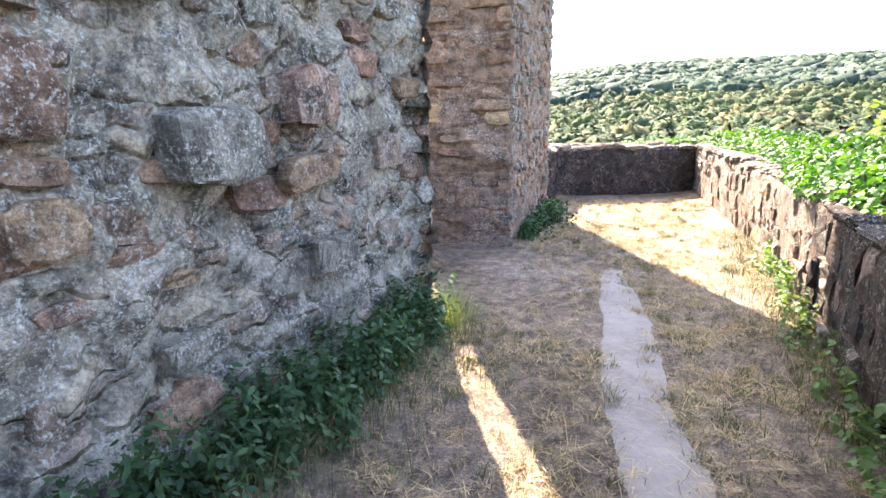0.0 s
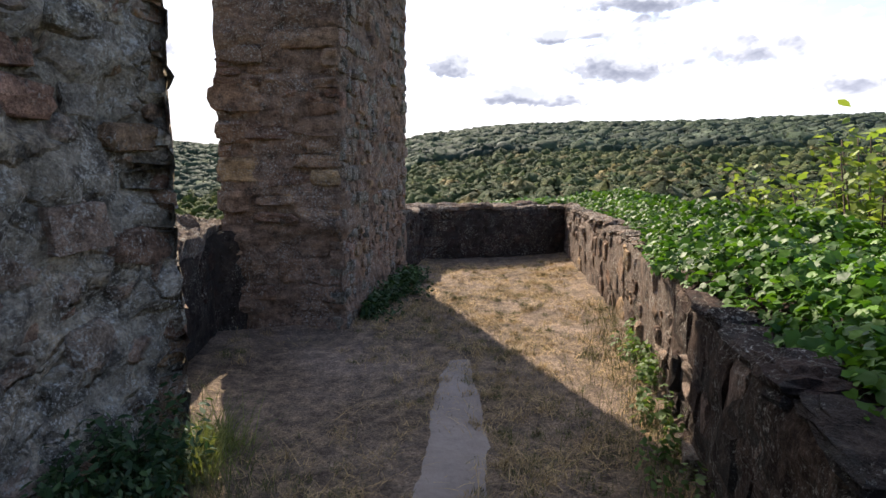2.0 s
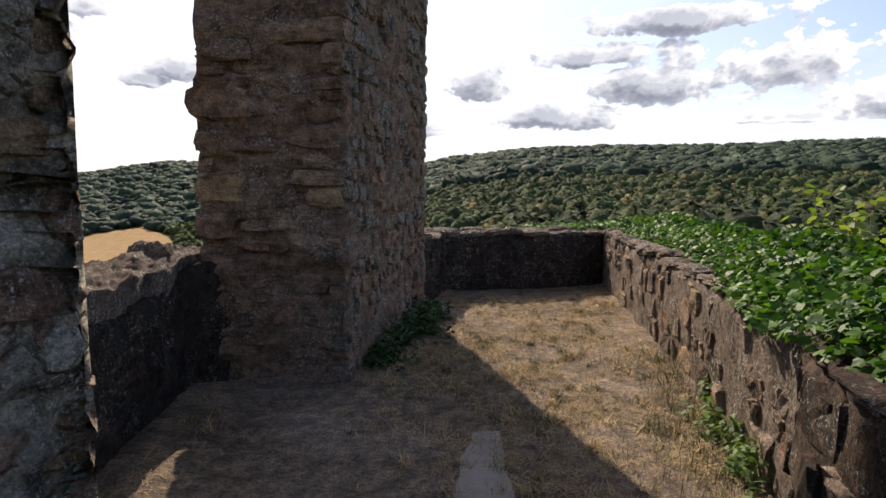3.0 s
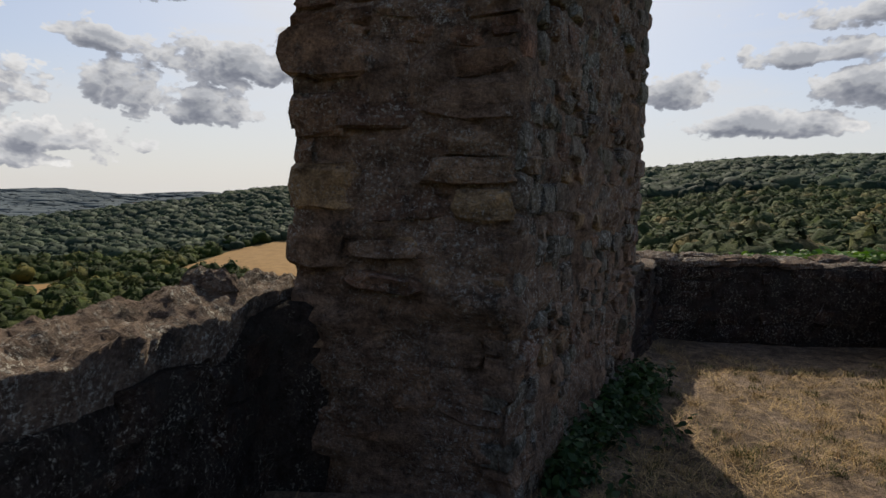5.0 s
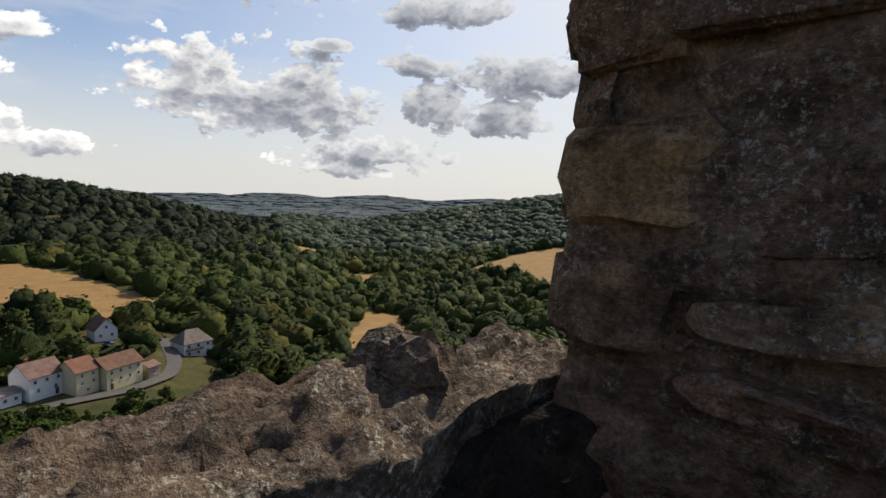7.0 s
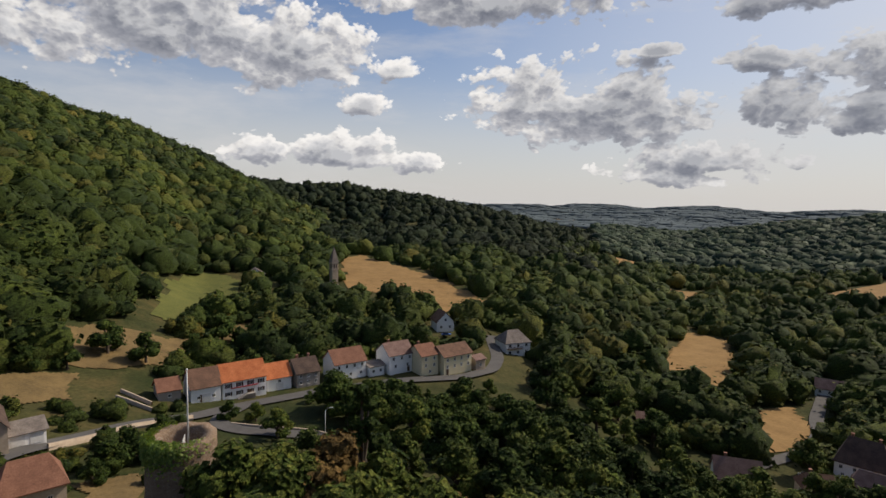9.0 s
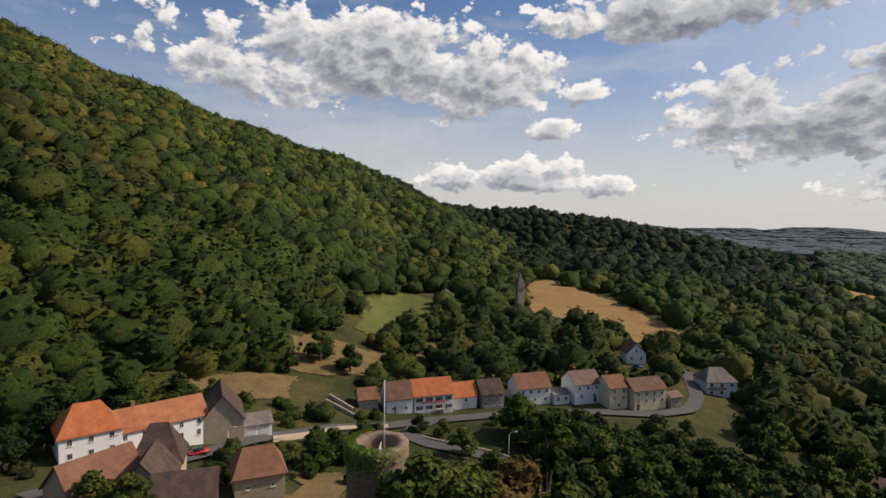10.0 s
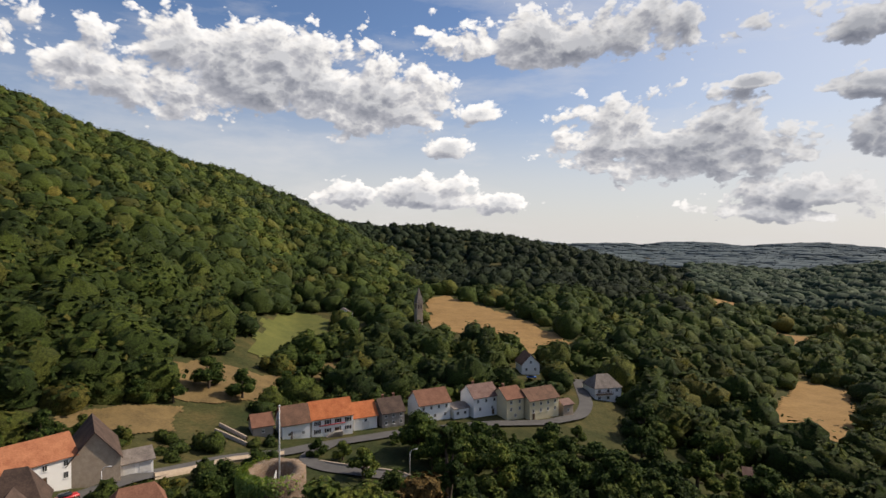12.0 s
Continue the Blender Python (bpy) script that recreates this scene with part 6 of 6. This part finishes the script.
plant("woods", sites(12, 62, 328, 720, 9.5, 0.35, 1.0), MID_CROWNS, M_WOODS, "woods along the valley", "woods", 5.4)
# hills from here outward wear the haze-tinted crowns, except the scrub
plant("woods", sites(8, 58, 700, 1420, 11.5), FAR_CROWNS, M_FAR_HAZE, "woods on the hills across the valley", "woods", 7.2, 1.4)
plant("woods", sites(-62, 12, 430, 1010, 7.6), FAR_CROWNS, M_FAR_HAZE, "woods on the long hill", "woods", 5.2, 1.4)
plant("scrub", sites(-62, 8, 90, 460, 5.6, 0.42), MID_CROWNS, M_SCRUB, "scrub and small trees on the dry slope", "scrub", 2.6, 1.5)
plant("far_woods", sites(18, 75, 1420, 4400, 40.0, 0.12), FAR_CROWNS, M_HORIZON_HAZE, "far wooded hills on the horizon", "woods", 7.0, 6.5, 0.4)


def tree_mesh(seed, lobes, leaf, count, spread=0.95, tall=1.0):
    """Trunk and crown meshes of a broadleaf tree about two units high: limbs to every lobe, leaf clumps round each."""
    g = np.random.default_rng(seed)
    bm = bmesh.new()
    limb(bm, (0, 0, -0.1), (0.02, 0.01, 0.7 * tall), 0.075, 0.05, 8)
    pts, nrm, siz = [], [], []
    core_v, core_f, base = [], [], 0
    for k in range(lobes):
        a = 2 * np.pi * k / lobes * 1.62 + g.uniform(-0.3, 0.3)
        f = k / max(1, lobes - 1)
        rad = spread * 0.6 * (1 - 0.85 * f ** 1.8) * g.uniform(0.75, 1.15)
        c = np.array([np.cos(a) * rad, np.sin(a) * rad, (0.45 + 1.12 * f) * tall + g.uniform(-0.1, 0.1)])
        size = spread * g.uniform(0.34, 0.48) * (1 - 0.25 * f)
        limb(bm, (0.01, 0, (0.4 + 0.3 * f) * tall), tuple(c), 0.035, 0.012, 5)
        d = g.normal(size=(count // lobes, 3))
        d /= np.linalg.norm(d, axis=1, keepdims=True)
        d[:, 2] = np.where(d[:, 2] < -0.4, -d[:, 2], d[:, 2])
        q = size * g.uniform(0.72, 1.12, (len(d), 1))
        pts.append(c + d * q * np.array([1, 1, 0.85]))
        nrm.append(d + g.normal(0, 0.45, d.shape) + np.array([0, 0, 0.25]))
        siz.append(g.uniform(0.6, 1.4, len(d)) * leaf)
        bv, bf = blob(8, 6, seed * 31 + k, 0, 1.0, 0.25, 0.94)
        bv = (bv - np.array([0, 0, 0.62])) * size * 0.86 + c
        core_v.append(bv)
        core_f.append(bf + base)
        base += len(bv)
    me_t = bpy.data.meshes.new("trunk")
    bm.to_mesh(me_t)
    bm.free()
    v, f = leaves(np.concatenate(pts), np.concatenate(nrm), np.concatenate(siz), np.array([(-0.5, -0.5, 0), (0.55, -0.4, 0.06), (0.4, 0.6, -0.05), (-0.45, 0.5, 0.08)]), g)
    cf = np.concatenate(core_f)
    tri = np.concatenate([cf[:, [0, 1, 2]], cf[:, [0, 2, 3]]])
    cv = np.concatenate(core_v)
    me_c = raw_mesh("crown", np.concatenate([v, cv]), np.concatenate([f, tri + len(v)]))
    return me_t, me_c


def tree_kind(seed, lobes, leaf, count, mat, spread=0.95, tall=1.0):
    t, c = tree_mesh(seed, lobes, leaf, count, spread, tall)
    t.materials.append(M_BARK)
    c.materials.append(mat)
    return t, c


M_CROWN = woods_material("tree_leaves", [(0.0, (0.024, 0.05, 0.013)), (0.5, (0.046, 0.084, 0.02)), (1.0, (0.085, 0.125, 0.03))])
M_CROWN_LIGHT = woods_material("light_tree_leaves", [(0.0, (0.06, 0.10, 0.022)), (0.5, (0.10, 0.15, 0.035)), (1.0, (0.17, 0.20, 0.05))])
M_CROWN_BROWN = woods_material("browning_leaves", [(0.0, (0.10, 0.07, 0.03)), (0.5, (0.17, 0.12, 0.05)), (1.0, (0.24, 0.16, 0.07))])
KINDS = {
    "broad": [tree_kind(500 + k, 9 + k, 0.085, 1000, M_CROWN) for k in range(4)],
    "light": [tree_kind(520 + k, 8 + k, 0.085, 1000, M_CROWN_LIGHT) for k in range(3)],
    "brown": [tree_kind(540 + k, 8, 0.08, 800, M_CROWN_BROWN, 0.9) for k in range(2)],
    "column": [tree_kind(560, 10, 0.06, 800, M_CROWN, 0.36, 1.25)],
}
TREE_LABELS = {"broad": "dark green broadleaf tree with a rounded crown", "light": "light green broadleaf tree with a loose crown", "brown": "browning shrubby tree with thin dry leaves", "column": "narrow ivy-grown column of a tree"}


def tree(x, y, height, kind, wide=1.0):
    t, c = random.choice(KINDS[kind])
    ob = tagged(new("tree"), TREE_LABELS[kind], "tree", "trees round the village")
    z = float(land(np.array([x]), np.array([y]))[0])
    s = height / 2.0
    ob.matrix_world = pose(x, y, z - 0.1, 0, 0, random.uniform(0, 360)) @ Matrix.Diagonal((s * wide, s * wide, s, 1))
    for name, me in (("trunk", t), ("crown", c)):
        o = bpy.data.objects.new(name, me)
        scene.collection.objects.link(o)
        o.parent = ob


random.seed(4)
# crowds: castle slope, the dark wood under the street, trees behind the houses
for _sector, _kinds, _h in (
    ((16, 64, 66, 150, 10.0, 0.1, 1.0), ("broad", "light"), (10, 15)),
    ((64, 87, 92, 160, 8.4, 0.06, 2.0), ("broad", "broad", "broad", "light"), (9, 13)),
    ((20, 64, 150, 206, 12.5, 0.2, 1.0), ("broad", "light"), (9, 14)),
    ((66, 90, 158, 176, 7.0, 0.25, 0.5), ("broad", "broad", "light"), (3.5, 5.5)),
):
    for _x, _y in sites(*_sector):
        tree(_x, _y, random.uniform(*_h), random.choice(_kinds), random.uniform(0.95, 1.35))
# bushes close below the look-out, their tops along the slope
for _a in range(14, 94, 3):
    _r = random.uniform(44, 60)
    _x, _y = spot(_a + random.uniform(-1, 1), _r)
    if keep_free(np.array([_x]), np.array([_y]))[0]:
        tree(_x, _y, random.uniform(9.0, 12.5), "brown" if 62 < _a < 90 and random.random() < 0.4 else "light", 1.2)
for _a, _r, _h, _k in ((94.3, 66, 12.5, "light"), (91.5, 68, 13, "light"), (88.5, 69, 12.5, "light"), (86, 70, 12, "brown"), (83.8, 74, 15, "brown"), (81, 84, 19, "column"), (79, 74, 12, "light"), (89.5, 136, 8, "light"), (91.5, 150, 6, "light"),
                       (94, 152, 6, "broad"), (104, 118, 8, "broad"), (102.5, 121, 8, "broad"), (105.5, 112, 5, "broad"), (108, 108, 4, "broad"), (100, 136, 6, "broad"), (99, 130, 6, "light"), (121, 92, 7, "light"), (124, 96, 7, "light"), (113.5, 108, 4.5, "broad"),
                       (127, 135, 9, "broad"), (130, 128, 8, "broad"), (126, 150, 10, "broad"), (121, 155, 9, "broad"), (133, 150, 10, "broad"), (117, 158, 8, "broad"), (114, 160, 7, "light"), (68, 178, 6, "light"), (84, 160, 5, "light"), (97, 212, 10, "broad"), (101, 200, 11, "broad"), (104, 206, 12, "broad"), (94.5, 230, 12, "broad"), (107, 190, 9, "broad"), (110, 185, 8, "broad")):
    _x, _y = spot(_a, _r)
    tree(_x, _y, _h * random.uniform(0.92, 1.08), _k, 1.0 if _k == "column" else 1.2)

# ---- single stones of the walls ----
masonry(near_wall, (-1.5, 1.21), NW_END, -0.05, 3.7, ["grey", "grey", "grey", "grey", "red"], (0.10, 0.24), (0.12, 0.38), (-0.015, 0.025), 0.03, 3, 0.55, "red")
masonry(near_wall, NW_END, NW_OUT, 0.0, 3.4, ["red", "grey"], (0.16, 0.3), (0.2, 0.4), (0.004, 0.015), 0.02, 4, 0.95)
masonry(pillar, P_D, P_A, 0.0, 0.9, ["red"], (0.12, 0.26), (0.2, 0.5), (-0.02, 0.012), 0.02, 15, 0.45, "red", recess=pillar_recess)
masonry(pillar, P_D, P_A, 0.9, 4.2, ["red"], (0.07, 0.19), (0.14, 0.5), (-0.02, 0.022), 0.02, 5, 0.62, "red", recess=pillar_recess)
masonry(pillar, P_A, P_B, 0.0, 4.2, ["grey", "grey", "red"], (0.08, 0.19), (0.08, 0.22), (-0.006, 0.02), 0.016, 6, 0.85, "grey")
masonry(pillar, P_C, P_D, 0.9, 2.5, ["red"], (0.14, 0.3), (0.2, 0.5), (0.01, 0.055), 0.016, 7, 0.95, "red")
# stones with shade in their colour, on the sunless parapet faces
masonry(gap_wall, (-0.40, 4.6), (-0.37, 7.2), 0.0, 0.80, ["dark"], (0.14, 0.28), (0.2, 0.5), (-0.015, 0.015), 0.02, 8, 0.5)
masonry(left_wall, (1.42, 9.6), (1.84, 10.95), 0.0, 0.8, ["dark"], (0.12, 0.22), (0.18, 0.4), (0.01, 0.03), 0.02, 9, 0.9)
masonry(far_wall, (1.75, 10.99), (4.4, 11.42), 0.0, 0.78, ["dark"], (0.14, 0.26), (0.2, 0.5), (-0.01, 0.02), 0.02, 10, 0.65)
# near stretch is laid mostly in stones with shade in their colour
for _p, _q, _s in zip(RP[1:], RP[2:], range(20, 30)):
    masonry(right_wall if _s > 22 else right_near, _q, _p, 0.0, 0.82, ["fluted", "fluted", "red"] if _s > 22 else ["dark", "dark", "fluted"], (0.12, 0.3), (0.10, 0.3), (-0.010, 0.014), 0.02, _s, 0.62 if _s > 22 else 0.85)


# ---- capping slabs on the parapets ----
def slab_mesh(seed):
    """A flat, flaky capstone, one unit long and deep: split layers with broken edges."""
    rng2 = random.Random(seed)
    bm = bmesh.new()
    n = 18
    rings = []
    for z, grow in ((0.0, 0.94), (0.3, 1.0), (0.45, 0.95), (0.5, 1.0), (0.72, 0.93), (0.76, 0.88), (0.92, 0.74), (0.96, 0.6), (1.1, 0.42)):
        ring = []
        for k in range(n):
            a = 2 * math.pi * k / n
            sq = 0.5 / max(abs(math.cos(a)), abs(math.sin(a)))
            q = sq * grow * rng2.uniform(0.86, 1.06)
            ring.append(bm.verts.new((q * math.cos(a), q * math.sin(a), z + rng2.uniform(-0.12, 0.12))))
        rings.append(ring)
    for a, b in zip(rings, rings[1:]):
        for k in range(n):
            bm.faces.new((a[k], a[(k + 1) % n], b[(k + 1) % n], b[k]))
    mid = bm.verts.new((rng2.uniform(-0.1, 0.1), rng2.uniform(-0.1, 0.1), 1.05))
    for k in range(n):
        bm.faces.new((rings[-1][k], rings[-1][(k + 1) % n], mid))
    me = bpy.data.meshes.new("capstone")
    bm.to_mesh(me)
    bm.free()
    return me


M_CAP = stone_material("flaky_capstone", [(0.14, 0.10, 0.076), (0.175, 0.128, 0.098), (0.125, 0.096, 0.077), (0.19, 0.145, 0.115)], 0.7, 0.8, 0.0, (2.4, 0.7, 1.6))
SLABS = [slab_mesh(200 + k) for k in range(8)]
for _me in SLABS:
    _me.materials.append(M_CAP)


# capstones in shade-dark colour for the shadowed near right parapet
SHADED_SLABS = [slab_mesh(220 + k) for k in range(6)]
for _me in SHADED_SLABS:
    _me.materials.append(M_STONE_SHADED)


def capping(parent, p0, p1, depth, z, seed, length=(0.22, 0.5), thick=(0.05, 0.1), rows=2, meshes=None):
    """Slabs laid along the top from p0 to p1; depth reaches to the left of that line."""
    r = random.Random(seed)
    d = Vector((p1[0] - p0[0], p1[1] - p0[1], 0))
    total = d.length
    d.normalize()
    left = Vector((-d.y, d.x, 0))
    ang = math.atan2(d.y, d.x)
    for row in range(rows):
        u = -r.uniform(0, 0.15)
        while u < total:
            w = r.uniform(*length)
            t = r.uniform(*thick)
            c = Vector((p0[0], p0[1], 0)) + d * (u + w / 2) + left * (depth * (row + 0.5) / rows + r.uniform(-0.03, 0.03))
            ob = bpy.data.objects.new("capstone", r.choice(meshes or SLABS))
            scene.collection.objects.link(ob)
            ob.parent = parent
            top = z(c.x, c.y) if callable(z) else z
            ob.matrix_local = Matrix.Translation((c.x, c.y, top - 0.035 + r.uniform(-0.015, 0.02))) @ Matrix.Rotation(ang + r.uniform(-0.15, 0.15), 4, "Z") @ Matrix.Rotation(r.uniform(-0.09, 0.09), 4, "X") @ Matrix.Rotation(r.uniform(-0.09, 0.09), 4, "Y") @ Matrix.Diagonal((w * 1.04, depth / rows * 1.15, t, 1))
            u += w * 0.97
    return parent


# the gap's parapet is one weathered mass: split layers, hollows and a broken inner edge
_ys, _us = np.linspace(4.5, 7.5, 230), np.linspace(0, 1, 40)
_pts = []
for _y in _ys:
    _in = -0.37 - 0.10 * max(0.0, 6.25 - _y) + 0.12 * max(0.0, _y - 6.9) + 0.04 * fbm(_y * 3.5, 1.7, 8, 4)
    for _u in _us:
        _x = _in + (-0.94 + 0.24 * max(0.0, _y - 6.3) - _in) * _u
        _e = fbm(_x * 5, _y * 4, 1.3, 4)
        _ply = (0.5 + 0.5 * fbm(_x * 13 + _y * 2.5, _y * 3.5, 4.0, 4)) * 6
        _strata = (math.floor(_ply) + min(1.0, (_ply % 1) * 5)) / 6
        _z = gap_top(_x, _y) - 0.06 + 0.06 * (1 - abs(_u - 0.45) ** 2 * 2.6) + 0.035 * _e + 0.075 * _strata + 0.015 * fbm(_x * 34 + _y * 6, _y * 14, 2, 4)
        if _u == 0:
            _x, _z = _x - 0.05, _z - 0.22
        _pts.append((_x, _y, _z))
_nr = len(_us)
tagged(link_data("coping", raw_mesh("coping", np.array(_pts), grid_faces(len(_ys), _nr)[:, ::-1]), M_CAP, gap_wall, smooth=False), "flaky weathered sandstone top of the parapet")
capping(left_wall, (1.42, 9.6), (1.84, 10.95), 0.5, 0.86, 32)
capping(far_wall, (1.75, 10.99), (4.4, 11.42), 0.56, 0.83, 33)
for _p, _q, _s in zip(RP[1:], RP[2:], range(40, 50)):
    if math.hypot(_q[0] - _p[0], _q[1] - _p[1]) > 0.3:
        capping(right_wall if _s > 42 else right_near, _q, _p, 0.56, lambda x, y: 0.88 - 0.004 * max(0, y - 4), _s, meshes=SHADED_SLABS if _q[1] < 5.06 else None)
_st = bpy.data.objects.new("capstone", SLABS[3])
scene.collection.objects.link(_st)
_st.parent = gap_wall
_st.matrix_local = Matrix.Translation((-0.58, 7.0, 0.98)) @ Matrix.Rotation(0.5, 4, "Z") @ Matrix.Rotation(0.12, 4, "Y") @ Matrix.Diagonal((0.26, 0.2, 0.13, 1))

# ---- large stones that stand out of the tall wall ----
for _u, _z, _w, _h, _d, _k in ((2.10, 1.42, 0.42, 0.30, 0.17, "grey"), (2.05, 2.28, 0.55, 0.28, 0.2, "grey"), (1.85, 2.02, 0.22, 0.16, 0.10, "red"), (2.72, 1.62, 0.34, 0.26, 0.14, "grey"), (2.7, 1.26, 0.36, 0.16, 0.10, "red"), (1.4, 1.62, 0.3, 0.3, 0.07, "red"), (1.45, 1.2, 0.24, 0.2, 0.06, "red"), (1.35, 2.0, 0.34, 0.32, 0.07, "grey"), (2.9, 0.78, 0.4, 0.2, 0.08, "grey"), (3.5, 1.3, 0.3, 0.2, 0.06, "grey")):
    _d2 = Vector((NW_END[0] - NW_FAR[0], NW_END[1] - NW_FAR[1], 0)).normalized()
    _c = Vector((-1.5, 1.21, 0)) + _d2 * _u + Vector((0, 0, _z))
    _ob = bpy.data.objects.new("stone", STONES[_k][int(_u * 10) % 9])
    scene.collection.objects.link(_ob)
    _ob.parent = near_wall
    _ob.matrix_local = Matrix.Translation(_c) @ Matrix.Rotation(math.atan2(_d2.y, _d2.x), 4, "Z") @ Matrix.Rotation(0.12 * math.sin(_u * 9), 4, "Y") @ Matrix.Diagonal((_w, _d, _h, 1))

# ---- broken blocks that jut from the stump's outer edge ----
for _z, _w, _h, _o in ((2.12, 0.46, 0.26, 0.05), (1.22, 0.30, 0.20, 0.03), (1.5, 0.34, 0.22, 0.02), (1.83, 0.26, 0.2, 0.0)):
    _ob = bpy.data.objects.new("stone", STONES["red"][int(_z * 7) % 9])
    scene.collection.objects.link(_ob)
    _ob.parent = pillar
    _ob.matrix_local = Matrix.Translation((P_D[0] + _w / 2 - _o, P_D[1] + 0.09, _z)) @ Matrix.Rotation(-0.06, 4, "Z") @ Matrix.Diagonal((_w, 0.15, _h, 1))
